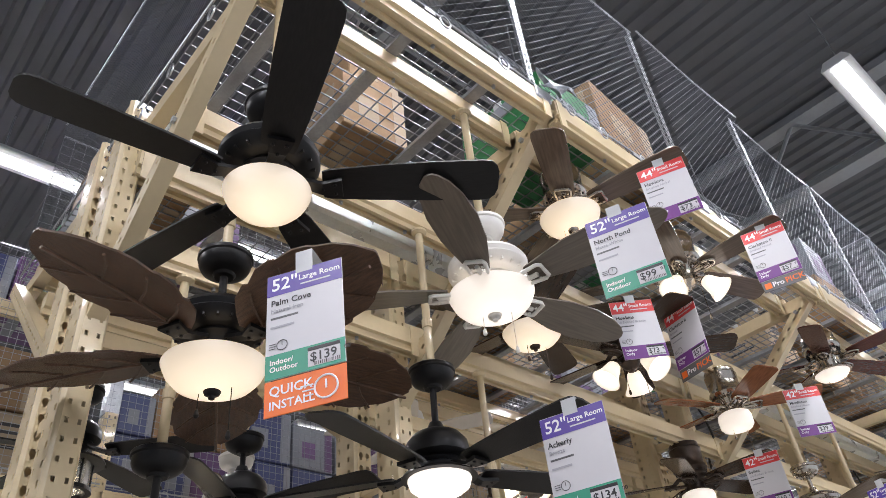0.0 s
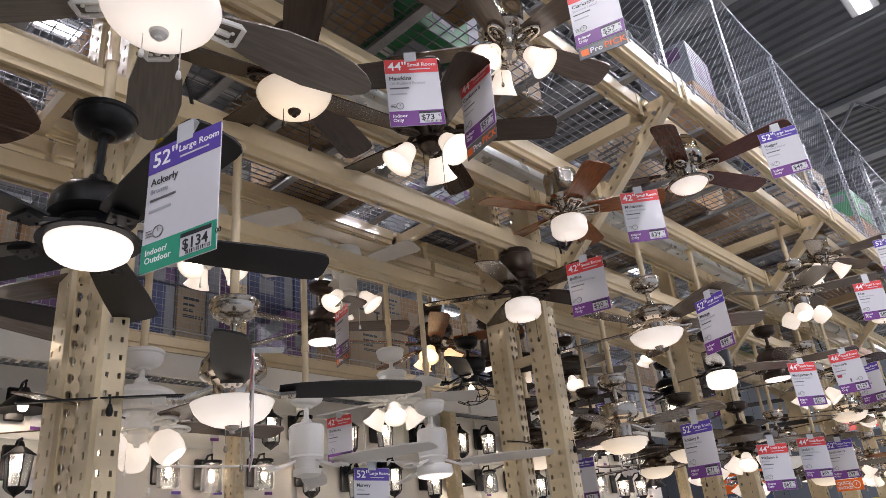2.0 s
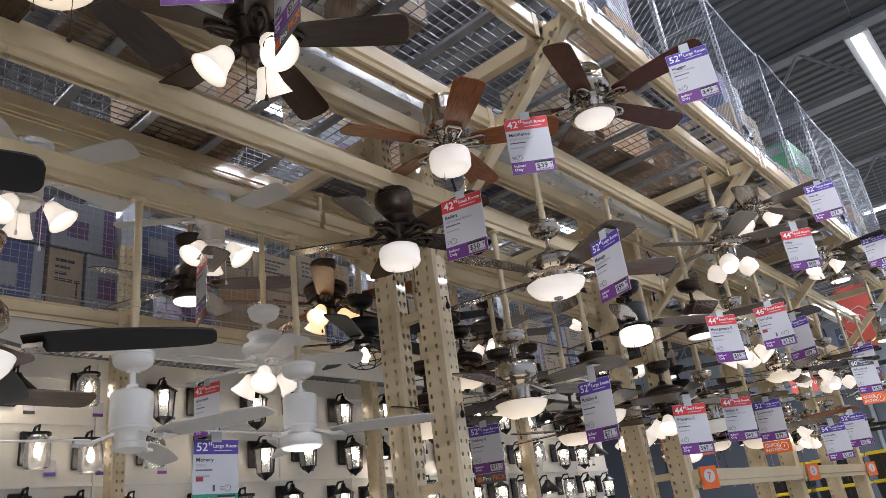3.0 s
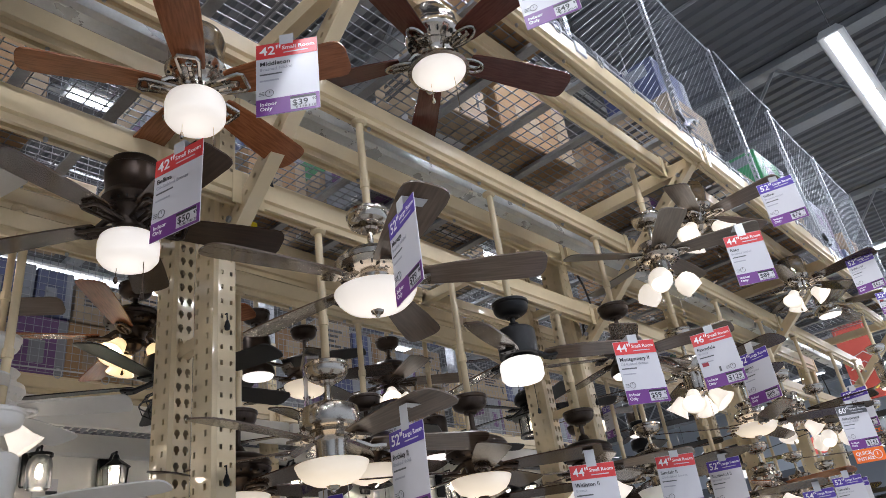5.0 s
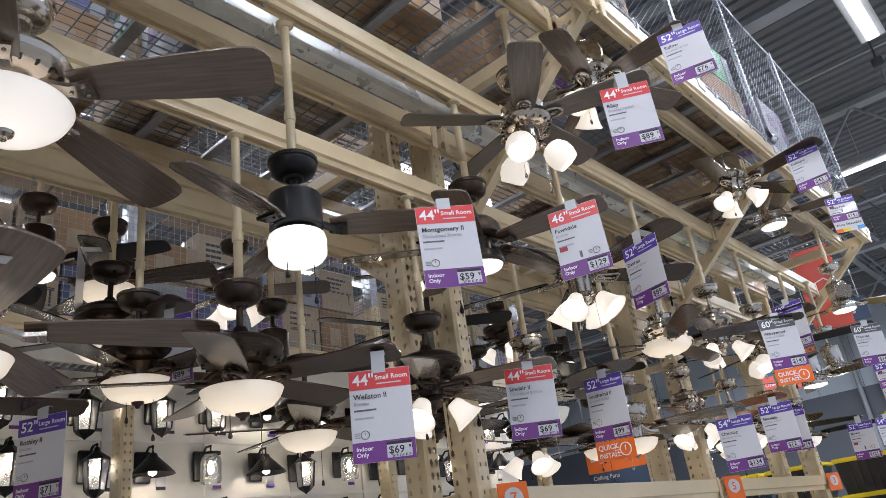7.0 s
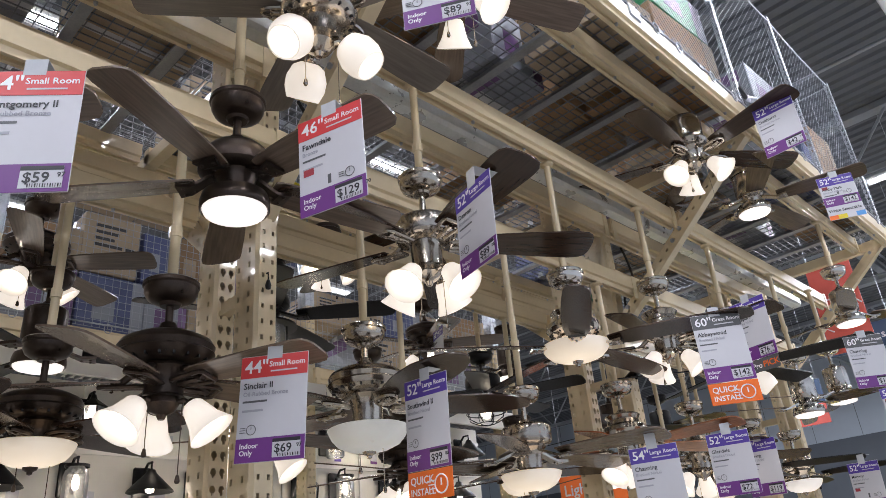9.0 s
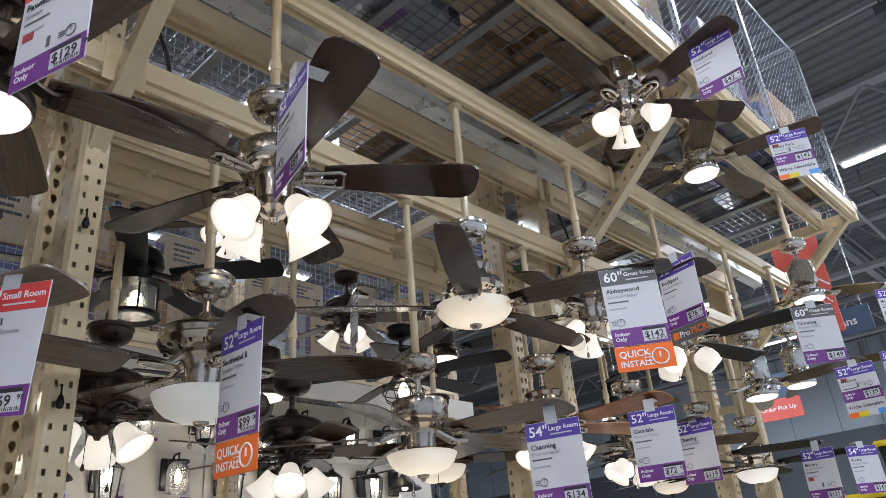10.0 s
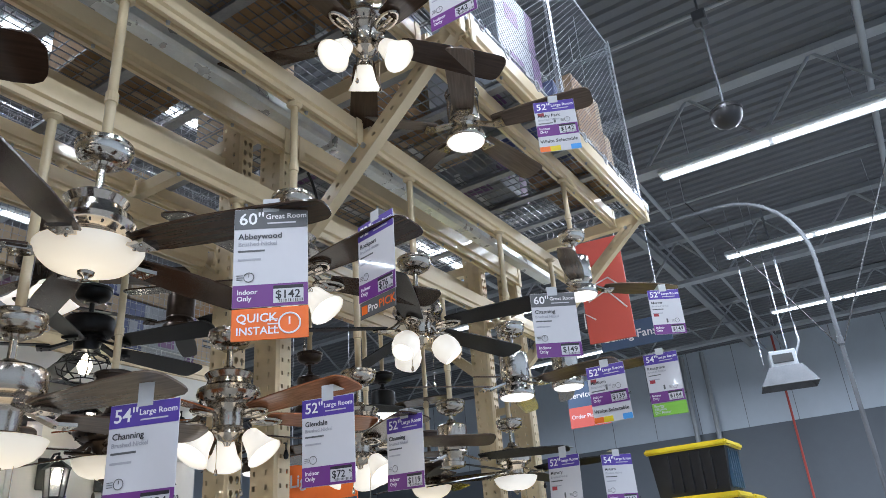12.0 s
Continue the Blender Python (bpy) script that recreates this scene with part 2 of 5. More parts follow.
# ---- the building ----
def building():
    x0, x1, y0, y1, top = -22.0, 6.0, -13.0, 29.3, 7.0
    part("floor", box(bmesh.new(), (x0, y0, -0.2), (x1, y1, 0)), CONCRETE)
    tagged(bpy.data.objects["floor"], "polished grey concrete shop floor", "floor", kind="structure")
    for name, lo, hi in (("wall_north", (x0, y1, 0), (x1, y1 + 0.3, top)), ("wall_south", (x0, y0 - 0.3, 0), (x1, y0, top)),
                         ("wall_west", (x0 - 0.3, y0, 0), (x0, y1, top)), ("wall_east", (x1, y0, 0), (x1 + 0.3, y1, top))):
        w = part(name, box(bmesh.new(), lo, hi), WALL_PALE)
        tagged(w, "pale blue-grey painted warehouse wall with a dark band", "wall", kind="structure")
    band = part("wall_band", box(bmesh.new(), (x0 + 0.01, y1 - 0.03, 0), (x1 - 0.01, y1 - 0.004, 4.62)), WALL_DARK, bpy.data.objects["wall_north"])
    bm = bmesh.new()
    for k in range(22):
        box(bm, (x0 + 1.3 * k, y1 - 0.012, 4.63), (x0 + 1.3 * k + 0.012, y1 - 0.003, top))
    part("panel_joint", bm, WALL_DARK, bpy.data.objects["wall_north"])
    # ribbed steel roof deck
    rows, period = [], 0.2
    y = y0
    while y < y1:
        rows += [(y, top), (y + 0.09, top), (y + 0.115, top + 0.035), (y + 0.175, top + 0.035)]
        y += period
    me = bpy.data.meshes.new("ceiling")
    v = [(x, yy, zz) for x in (x0, x1) for yy, zz in rows]
    n = len(rows)
    me.from_pydata(v, [], [(i, i + 1, n + i + 1, n + i) for i in range(n - 1)])
    me.materials.append(ROOF)
    tagged(new("ceiling", me), "ribbed grey-white steel roof deck", "ceiling", kind="structure")
    lid = part("roof", box(bmesh.new(), (x0, y0, top + 0.08), (x1, y1, top + 0.2)), ROOF)
    tagged(lid, "flat warehouse roof slab above the steel deck", "roof", kind="structure")


def joist(y, x0=-21.5, x1=5.5):
    t = thing("roof_joist", "grey open-web steel roof joist under the deck", "joist", "roof joists", pose(0, y, 0), "structure")
    for name, z, h in (("top_chord", 6.90, 0.09), ("bottom_chord", 6.05, 0.07)):
        part(name, box(bmesh.new(), (x0, -0.10, z), (x1, 0.10, z + h)), STEEL_PAINT, t)
    bm = bmesh.new()
    x, up = x0, True
    while x < x1:
        tube(bm, [(x, 0, 6.08 if up else 6.93), (x + 0.75, 0, 6.93 if up else 6.08)], 0.022, 6)
        x, up = x + 0.75, not up
    part("web", bm, STEEL_PAINT, t)


def girder(x):
    t = thing("roof_girder", "long grey steel girder carrying the joists", "girder", "roof girders", pose(x, 0, 0), "structure")
    part("flange", box(bmesh.new(), (-0.07, -12.9, 6.78), (0.07, 29.2, 6.80)), STEEL_PAINT, t)
    part("web", box(bmesh.new(), (-0.012, -12.9, 6.80), (0.012, 29.2, 6.995)), STEEL_PAINT, t)
    bm = bmesh.new()
    for k in (0.25, 0.37):
        tube(bm, [(k, -12.8, 6.62), (k, 29.1, 6.62)], 0.022, 8)
    part("conduit", bm, GALV, t)


def strip_light(x, y, along_y=True, length=2.72):
    m = pose(x, y, 6.0) if along_y else pose(x, y, 6.0, 0, 0, -90)
    t = thing("strip_light", "white suspended LED strip light, switched on", "strip light", "strip lights", m)
    part("housing", prism(bmesh.new(), [(-0.125, 0.0), (-0.115, -0.012), (0.115, -0.012), (0.125, 0.0), (0.08, 0.07), (-0.08, 0.07)], length), HOUSING, t)
    for k in (0, 1):
        part("lens", prism(bmesh.new(), [(-0.062, -0.013), (-0.052, -0.03), (0.052, -0.03), (0.062, -0.013)], length / 2 - 0.06, pose(0, 0.03 + k * length / 2, 0)), TUBE, t)
    for k in (0.15, 0.85):
        part("hanger", tube(bmesh.new(), [(0, length * k, 0.07), (0, length * k, 1.01)], 0.004, 5), GALV, t)
    lamp = bpy.data.lights.new("strip", "AREA")
    lamp.shape, lamp.size, lamp.size_y, lamp.energy, lamp.color = "RECTANGLE", 0.105, length, STRIP_WATTS if along_y else STRIP_WATTS * 1.4, (0.90, 0.95, 1.0)
    ob = new("strip", lamp)
    ob.matrix_basis = m @ pose(0, length / 2, -0.04)


building()
for k in range(7):
    joist(-2.25 + 4.55 * k)
for x in (-9.2, -3.2, 1.9):
    girder(x)
for x, y in STRIPS_Y:
    strip_light(x, y)
for x, y in STRIPS_X:
    strip_light(x, y, False)


# ---- the pallet rack ----
def perforated(bm, w, h, columns, pitch, hw, hh, m, tear=False, z0=0.03):
    """A sheet w wide and h high in (x, z), with a true hole in each cell of the columns given by their centres."""
    edges = [-w / 2]
    for a, b in zip(columns, columns[1:]):
        edges.append((a + b) / 2)
    edges.append(w / 2)
    rows = int((h - z0) / pitch)
    for ci, c in enumerate(columns):
        xl, xr = edges[ci], edges[ci + 1]
        for k in range(rows):
            zb, zt = z0 + k * pitch, z0 + (k + 1) * pitch
            if k == 0:
                zb = 0
            if k == rows - 1:
                zt = h
            zc = z0 + (k + 0.5) * pitch
            if tear:
                ring = [(-0.5, 0.2), (-0.5, -0.05), (-0.22, -0.28), (-0.22, -0.5), (0.22, -0.5), (0.22, -0.28), (0.5, -0.05), (0.5, 0.2), (0.25, 0.5), (-0.25, 0.5)]
                outer = [(xl, zc + hh * 0.2), (xl, zc - hh * 0.05), (xl, zc - hh * 0.28), (xl, zb), (xr, zb), (xr, zc - hh * 0.28), (xr, zc - hh * 0.05), (xr, zc + hh * 0.2), (xr, zt), (xl, zt)]
            else:
                ring = [(-0.5, -0.5), (0.5, -0.5), (0.5, 0.5), (-0.5, 0.5)]
                outer = [(xl, zb), (xr, zb), (xr, zt), (xl, zt)]
            a = [bm.verts.new(m @ Vector((x, 0, z))) for x, z in outer]
            b = [bm.verts.new(m @ Vector((c + hw * x, 0, zc + hh * z))) for x, z in ring]
            b2 = [bm.verts.new(m @ Vector((c + hw * x, 0.004, zc + hh * z))) for x, z in ring]
            n = len(a)
            for i in range(n):
                j = (i + 1) % n
                bm.faces.new((a[i], a[j], b[j], b[i]))
                bm.faces.new((b[i], b[j], b2[j], b2[i]))


POST_TOP = 4.0


def post_mesh(tear):
    bm = bmesh.new()
    w, d, h = 0.088, 0.165, POST_TOP
    # face towards the aisle, then the two flanks
    face = pose(d / 2, 0, 0, 0, 0, 90)
    if tear:
        perforated(bm, w - 0.016, h, (-0.018, 0.018), 0.062, 0.023, 0.036, face, True)
    else:
        perforated(bm, w - 0.016, h, (-0.020, 0.02), 0.062, 0.011, 0.019, face)
    perforated(bm, d - 0.016, h, (-0.055, 0.02), 0.062, 0.015, 0.023, pose(0, -w / 2, 0))
    perforated(bm, d - 0.016, h, (-0.055, 0.02), 0.062, 0.011, 0.018, pose(0, w / 2, 0, 0, 0, 180))
    for sy in (-1, 1):
        q = [bm.verts.new((d / 2, sy * (w / 2 - 0.008), z)) for z in (0, h)] + [bm.verts.new((d / 2 - 0.008, sy * w / 2, z)) for z in (h, 0)]
        bm.faces.new(q if sy > 0 else q[::-1])
    box(bm, (-d / 2, -w / 2 + 0.004, 0), (-d / 2 + 0.004, w / 2 - 0.004, h))
    prism(bm, [(0.052, w / 2 - 0.001), (0.058, w / 2 + 0.006), (0.070, w / 2 + 0.006), (0.076, w / 2 - 0.001)], h, pose(0, 0, 0, 90))
    box(bm, (-0.11, -0.08, 0), (0.11, 0.08, 0.012))
    bmesh.ops.remove_doubles(bm, verts=bm.verts[:], dist=0.00005)
    return finish(bm, "post", CREAM)


POST_SLOT, POST_TEAR = post_mesh(False), post_mesh(True)


def arm_mesh(a, b, w=0.075):
    """A perforated channel from a to b in the (x, z) plane."""
    a, b = Vector((a[0], 0, a[1])), Vector((b[0], 0, b[1]))
    d = b - a
    turn = Matrix.Translation(a) @ pose(0, 0, 0, 0, math.degrees(math.atan2(d.x, d.z)), 0)
    bm = bmesh.new()
    L = d.length
    perforated(bm, w, L, (0.0,), 0.075, 0.014, 0.022, turn @ pose(0, -0.03, 0))
    perforated(bm, w, L, (0.0,), 0.075, 0.014, 0.022, turn @ pose(0, 0.03, 0, 0, 0, 180))
    box(bm, (-w / 2, -0.03, 0), (-w / 2 + 0.004, 0.03, L), turn)
    box(bm, (w / 2 - 0.004, -0.03, 0), (w / 2, 0.03, L), turn)
    bmesh.ops.remove_doubles(bm, verts=bm.verts[:], dist=0.00005)
    return finish(bm, "brace", CREAM)


ARM_FRONT = arm_mesh((-2.33, 2.93), (-1.20, 3.90))
ARM_BACK = arm_mesh((-2.71, 2.93), (-3.84, 3.90))
BM = lambda: bmesh.new()


def upright_frame(y):
    t = thing("rack_frame", "cream-painted perforated steel pallet rack upright frame", "rack frame", "rack upright frames", pose(0, y, 0))
    part("post", POST_SLOT, None, t, at=pose(-2.375, 0, 0))
    part("post", POST_TEAR, None, t, at=pose(-2.685, 0, 0))
    part("diagonal_brace", ARM_FRONT, None, t)
    part("diagonal_brace", ARM_BACK, None, t)
    for z in (0.6, 1.7, 2.6, 3.3):
        part("row_spacer", box(BM(), (-2.62, -0.02, z), (-2.44, 0.02, z + 0.05)), CREAM, t)
    part("cross_arm", prism(BM(), [(-0.03, 0), (0.03, 0), (0.03, 0.08), (-0.03, 0.08)], 2.68, pose(-1.18, 0.05, 3.83, 0, 0, 90)), CREAM, t)
    for x, z in ((-1.83, 3.36), (-1.77, 3.42), (-2.22, 3.05), (-1.34, 3.79)):
        part("bolt", lathe([(0.0, 0.0), (0.014, 0.0), (0.014, 0.012), (0.0, 0.012)], 6, BM(), pose(x, -0.032, z, 90)), GALV, t)


STEP = [(-0.026, 0), (-0.011, 0), (-0.011, 0.018), (0.011, 0.018), (0.011, 0), (0.026, 0), (0.026, 0.004), (0.018, 0.008), (0.018, 0.034), (0.032, 0.040), (0.032, 0.115), (-0.032, 0.115), (-0.032, 0.040), (-0.018, 0.034), (-0.018, 0.008), (-0.026, 0.004)]


def rack_beam(x, y, z, length=2.56, flip=False, size=1.0, label="cream-painted steel step beam between rack uprights"):
    t = thing("rack_beam", label, "rack beam", "rack beams", pose(x, y, z, 0, 0, 180 if flip else 0))
    o = [(a * size, b * size) for a, b in STEP]
    part("beam", prism(BM(), o, length, pose(0, -length if flip else 0, 0)), CREAM, t)
    bm = BM()
    for k in (0.012, length - 0.052):
        box(bm, (0.03 * size, k, -0.02), (0.036 * size, k + 0.04, 0.125 * size), pose(0, -length if flip else 0, 0))
    part("end_plate", bm, CREAM, t)
    bm = BM()
    n = int(length / 0.42)
    for k in range(1, n + 1):
        lathe([(0.0, -0.012), (0.007, -0.012), (0.009, 0.0)], 8, bm, pose(0.0, (-length if flip else 0) + k * length / (n + 1), 0))
    part("screw", bm, GALV, t)


for y in BAYS:
    upright_frame(y)
for y, y1 in SPANS:
    L = y1 - y - 0.04
    for sign in (1, -1):
        for x, z, s in ((-1.20, 3.80, 1.15), (-1.44, 3.83, 1.0), (-1.81, 3.44, 1.0), (-2.29, 3.58, 1.2), (-2.17, 3.10, 1.0)):
            xx = x if sign > 0 else -5.06 - x
            rack_beam(xx, y + 0.02, z, L, flip=sign < 0, size=s)
    g = thing("galvanised_rail", "long bright galvanised steel rail under the rack deck", "rail", "galvanised rails", pose(-2.03, y, 3.55))
    part("rail", prism(BM(), [(-0.045, 0), (-0.03, -0.02), (0.03, -0.02), (0.045, 0), (0.045, 0.07), (-0.045, 0.07)], L, pose(0, 0.02, 0)), RAIL, g)
    part("lip", box(BM(), (-0.055, 0.02, 0.07), (0.055, L + 0.02, 0.076)), RAIL, g)
    if y > 7:
        rack_beam(-2.29, y + 0.02, 1.62, L, size=1.1, label="cream lower shelf beam between rack uprights")


# ---- the wire deck with its support channels ----
def wire_grid(bm, lo, hi, sx, sy, z, r):
    x = lo[0]
    while x <= hi[0]:
        box(bm, (x - r, lo[1], z - r), (x + r, hi[1], z + r))
        x += sx
    y = lo[1]
    while y <= hi[1]:
        box(bm, (lo[0], y - r, z + r), (hi[0], y + r, z + 3 * r))
        y += sy
    return bm


for y, y1 in SPANS:
    L = y1 - y
    for x0, x1 in ((-2.50, -1.16), (-3.88, -2.56)):
        t = thing("wire_deck", "zinc wire mesh deck panel on the rack beams", "wire deck", "wire deck panels", pose(0, y, 0))
        part("mesh", wire_grid(BM(), (x0, 0.01), (x1, L - 0.01), 0.052, 0.086, 3.975, 0.0026), WIRE, t)
        for k in range(int(L / 0.43)):
            yy = 0.22 + k * 0.43
            part("support_channel", prism(BM(), [(-0.022, 0), (0.022, 0), (0.028, -0.028), (-0.028, -0.028)], x1 - x0, pose(x1, yy, 3.968, 0, 0, 90)), DECKBAR, t)


# ---- the safety netting above ----
def diamond_net(bm, length, h, pitch, r):
    """Two sets of slanting wires in the (y, z) plane."""
    k = -h
    while k < length:
        for s in (1, -1):
            a0, a1 = max(0, k), min(length, k + h)
            if a1 > a0:
                za, zb = a0 - k, a1 - k
                if s < 0:
                    za, zb = h - za, h - zb
                p, q = Vector((s * r, a0, za)), Vector((s * r, a1, zb))
                n = (q - p).normalized().cross(Vector((1, 0, 0))) * r
                u = Vector((r, 0, 0))
                va = [bm.verts.new(c) for c in (p + n, p + u, p - n)]
                vb = [bm.verts.new(c) for c in (q + n, q + u, q - n)]
                for i in (0, 1):
                    bm.faces.new((va[i], va[i + 1], vb[i + 1], vb[i]))
                bm.faces.new((va[2], va[0], vb[0], vb[2]))
        k += pitch
    return bm


def square_net(bm, length, h, pitch, r):
    k = 0.0
    while k <= length:
        box(bm, (-r, k - r, 0), (r, k + r, h))
        k += pitch
    k = 0.0
    while k <= h:
        box(bm, (-r, 0, k - r), (r, length, k + r))
        k += pitch
    return bm


def net_panel(m, length, h, pitch=0.05, r=0.0016, square=False):
    t = thing("safety_net", "zinc chain-link safety netting hung above the rack beam", "netting", "safety nets", m)
    part("mesh", square_net(BM(), length, h, pitch, r) if square else diamond_net(BM(), length, h, pitch, r), NETCORD if square else NETWIRE, t)
    part("edge_cable", tube(BM(), [(0, 0, h), (0, length * 0.25, h - 0.02), (0, length * 0.5, h - 0.035), (0, length * 0.75, h - 0.02), (0, length, h)], 0.006, 6), GALV, t)
    part("edge_cable", tube(BM(), [(0, 0, 0.02), (0, length * 0.5, 0.035), (0, length, 0.02)], 0.006, 6), GALV, t)
    bm = BM()
    for k in range(int(length / 0.3)):
        yy = 0.15 + 0.3 * k + random.uniform(-0.06, 0.06)
        ring = [(0.012, yy + 0.028 * math.cos(a), 0.0 + 0.034 * math.sin(a)) for a in [i * math.pi / 5 for i in range(11)]]
        tube(bm, ring, 0.004, 5)
    tagged(part("snap_ring", bm, GALV, t), kind="stuff")


def net_post(x, y, h=1.56):
    t = thing("net_post", "slotted galvanised post holding the safety netting", "net post", "net posts", pose(x, y, 3.9))
    bm = BM()
    perforated(bm, 0.042, h, (0.0,), 0.05, 0.012, 0.024, pose(0.0, -0.02, 0, 0, 0, 90))
    perforated(bm, 0.042, h, (0.0,), 0.05, 0.012, 0.024, pose(-0.021, 0.0, 0, 0, 0, 0))
    bmesh.ops.remove_doubles(bm, verts=bm.verts[:], dist=0.00005)
    part("angle", bm, GALV, t)
    part("foot", bevelled((-0.06, -0.05, -0.02), (0.03, 0.05, 0.05), 0.006), GALV, t)


NET_X = -1.165
y = BAYS[0]
while y < 12.2:
    net_panel(pose(NET_X, y, 3.93, 0, random.uniform(-1.2, 1.2)), 1.28, 1.5)
    net_post(NET_X - 0.02, y)
    y += 1.302
net_post(NET_X - 0.02, 12.36)
net_panel(pose(NET_X - 0.03, 12.36, 3.93, 0, 0, 90), 2.6, 1.5)
net_panel(pose(-3.88, 0.62, 3.93), 11.75, 1.2, 0.07, 0.0015, True)
net_panel(pose(NET_X - 0.03, 0.60, 3.93, 0, 0, 90), 2.6, 1.22)


# ---- ceiling fans ----
def blade_mesh(kind, r0, r1, mat):
    """One blade along +x from r0 to r1, pitched and drooping a little."""
    bm = bmesh.new()
    L = r1 - r0
    if kind == "leaf":
        prof = [(0, 0.035), (0.06, 0.07), (0.16, 0.115), (0.27, 0.135), (0.30, 0.128), (0.42, 0.152), (0.53, 0.152), (0.56, 0.142), (0.68, 0.140), (0.76, 0.125), (0.79, 0.112), (0.88, 0.09), (0.95, 0.055), (1.0, 0.012)]
    elif kind == "flare":
        prof = [(0, 0.046), (0.1, 0.052), (0.3, 0.062), (0.6, 0.074), (0.85, 0.080), (0.93, 0.076), (0.975, 0.062), (0.995, 0.040), (1.0, 0.018)]
    elif kind == "slim":
        prof = [(0, 0.040), (0.15, 0.055), (0.4, 0.062), (0.7, 0.058), (0.9, 0.050), (0.97, 0.042), (0.995, 0.028), (1.0, 0.012)]
    elif kind == "point":
        prof = [(0, 0.038), (0.12, 0.052), (0.35, 0.076), (0.6, 0.082), (0.8, 0.068), (0.92, 0.046), (0.98, 0.024), (1.0, 0.008)]
    else:
        prof = [(0, 0.044), (0.04, 0.050), (0.3, 0.060), (0.6, 0.067), (0.9, 0.070), (0.955, 0.066), (0.985, 0.052), (1.0, 0.030)]
    th = 0.003
    twist = Matrix.Rotation(radians(-12), 4, "X")
    up, dn = [], []
    for s, w in prof:
        for k, lst in ((th, up), (-th, dn)):
            row = []
            for side in (-1, -0.5, 0, 0.5, 1):
                v = twist @ Vector((0, side * w, k + (0.006 * (1 - side * side) if kind == "leaf" else 0)))
                row.append(bm.verts.new((r0 + s * L, v.y, v.z - 0.004 * s * s)))
            lst.append(row)
    for a, b in zip(up, up[1:]):
        for i in range(4):
            bm.faces.new((a[i], b[i], b[i + 1], a[i + 1]))
    for a, b in zip(dn, dn[1:]):
        for i in range(4):
            bm.faces.new((a[i + 1], b[i + 1], b[i], a[i]))
    for i in range(len(prof) - 1):
        bm.faces.new((dn[i][0], dn[i + 1][0], up[i + 1][0], up[i][0]))
        bm.faces.new((up[i][4], up[i + 1][4], dn[i + 1][4], dn[i][4]))
    for i in range(4):
        bm.faces.new((up[0][i], up[0][i + 1], dn[0][i + 1], dn[0][i]))
        bm.faces.new((up[-1][i + 1], up[-1][i], dn[-1][i], dn[-1][i + 1]))
    return finish(bm, "blade", mat, 35)


def vein_meshes(r0, r1):
    """The raised midrib and side veins under one leaf blade."""
    L = r1 - r0
    rows = [([(r0, 0, -0.006), (r0 + L * 0.5, 0, -0.015), (r1 - 0.02, 0, -0.038)], 0.005)]
    for s, e, w in ((0.12, 0.30, 0.115), (0.34, 0.56, 0.125), (0.60, 0.79, 0.10)):
        for side in (-1, 1):
            tilt = side * w * math.sin(radians(-12))
            rows.append(([(r0 + L * s, 0, -0.010), (r0 + L * (s + e) / 2, side * w * 0.6, tilt * 0.6 - 0.014), (r0 + L * e, side * w, tilt - 0.02)], 0.0038))
    return [finish(tube(bmesh.new(), pts, r, 5), "vein", B_LEAF) for pts, r in rows]


def iron_mesh(kind, r0, r1, mat):
    bm = bmesh.new()
    z = -0.010
    if kind == "plain":
        pts = [(r0 - 0.01, 0.020, 0.036), (r0 + 0.3 * (r1 - r0), 0.020, 0.016), (r0 + 0.6 * (r1 - r0), 0.024, 0.0), (r1, 0.036, 0.0)]
        for (a, wa, ka), (b, wb, kb) in zip(pts, pts[1:]):
            v = [bm.verts.new(c) for c in ((a, -wa, z + ka), (b, -wb, z + kb), (b, wb, z + kb), (a, wa, z + ka), (a, -wa, z - 0.012 + ka), (b, -wb, z - 0.012 + kb), (b, wb, z - 0.012 + kb), (a, wa, z - 0.012 + ka))]
            for f in ((0, 1, 2, 3), (7, 6, 5, 4), (0, 4, 5, 1), (1, 5, 6, 2), (2, 6, 7, 3), (3, 7, 4, 0)):
                bm.faces.new([v[i] for i in f])
    else:
        tube(bm, [(r0 - 0.02, 0, 0.034), (r0 + 0.02, 0, 0.026), (r0 + 0.05, 0, 0.0), (r0 + 0.08, 0, z - 0.006)], 0.012, 8)
        c, ra, rb = r1 - 0.055, 0.062, 0.030 if kind == "loop" else 0.036
        twist = Matrix.Rotation(radians(-12), 3, "X")
        n = 16 if kind == "loop" else 4
        for ring_r, fat in ((1.0, 0.0075),):
            if kind == "loop":
                pts = [Vector((c + ra * math.cos(2 * math.pi * i / n), 0, 0)) + twist @ Vector((0, rb * math.sin(2 * math.pi * i / n), z - 0.004)) for i in range(n + 1)]
            else:
                pts = [Vector((c + a * ra, 0, 0)) + twist @ Vector((0, b * rb, z - 0.004)) for a, b in ((-1, -0.7), (0.8, -1), (1, -0.8), (1, 0.8), (0.8, 1), (-1, 0.7), (-1, -0.7))]
            tube(bm, pts, fat, 6)
        tube(bm, [(c - ra, 0, z - 0.006), (c + ra * 0.55, 0, z - 0.006)], 0.009, 6)
    for dx, dy in ((-0.02, 0.018), (-0.02, -0.018), (-0.055, 0)):
        lathe([(0.0, -0.006), (0.005, -0.004), (0.006, 0.0)], 6, bm, pose(r1 + dx, dy, z - 0.012))
    return finish(bm, "blade_iron", mat, 40)


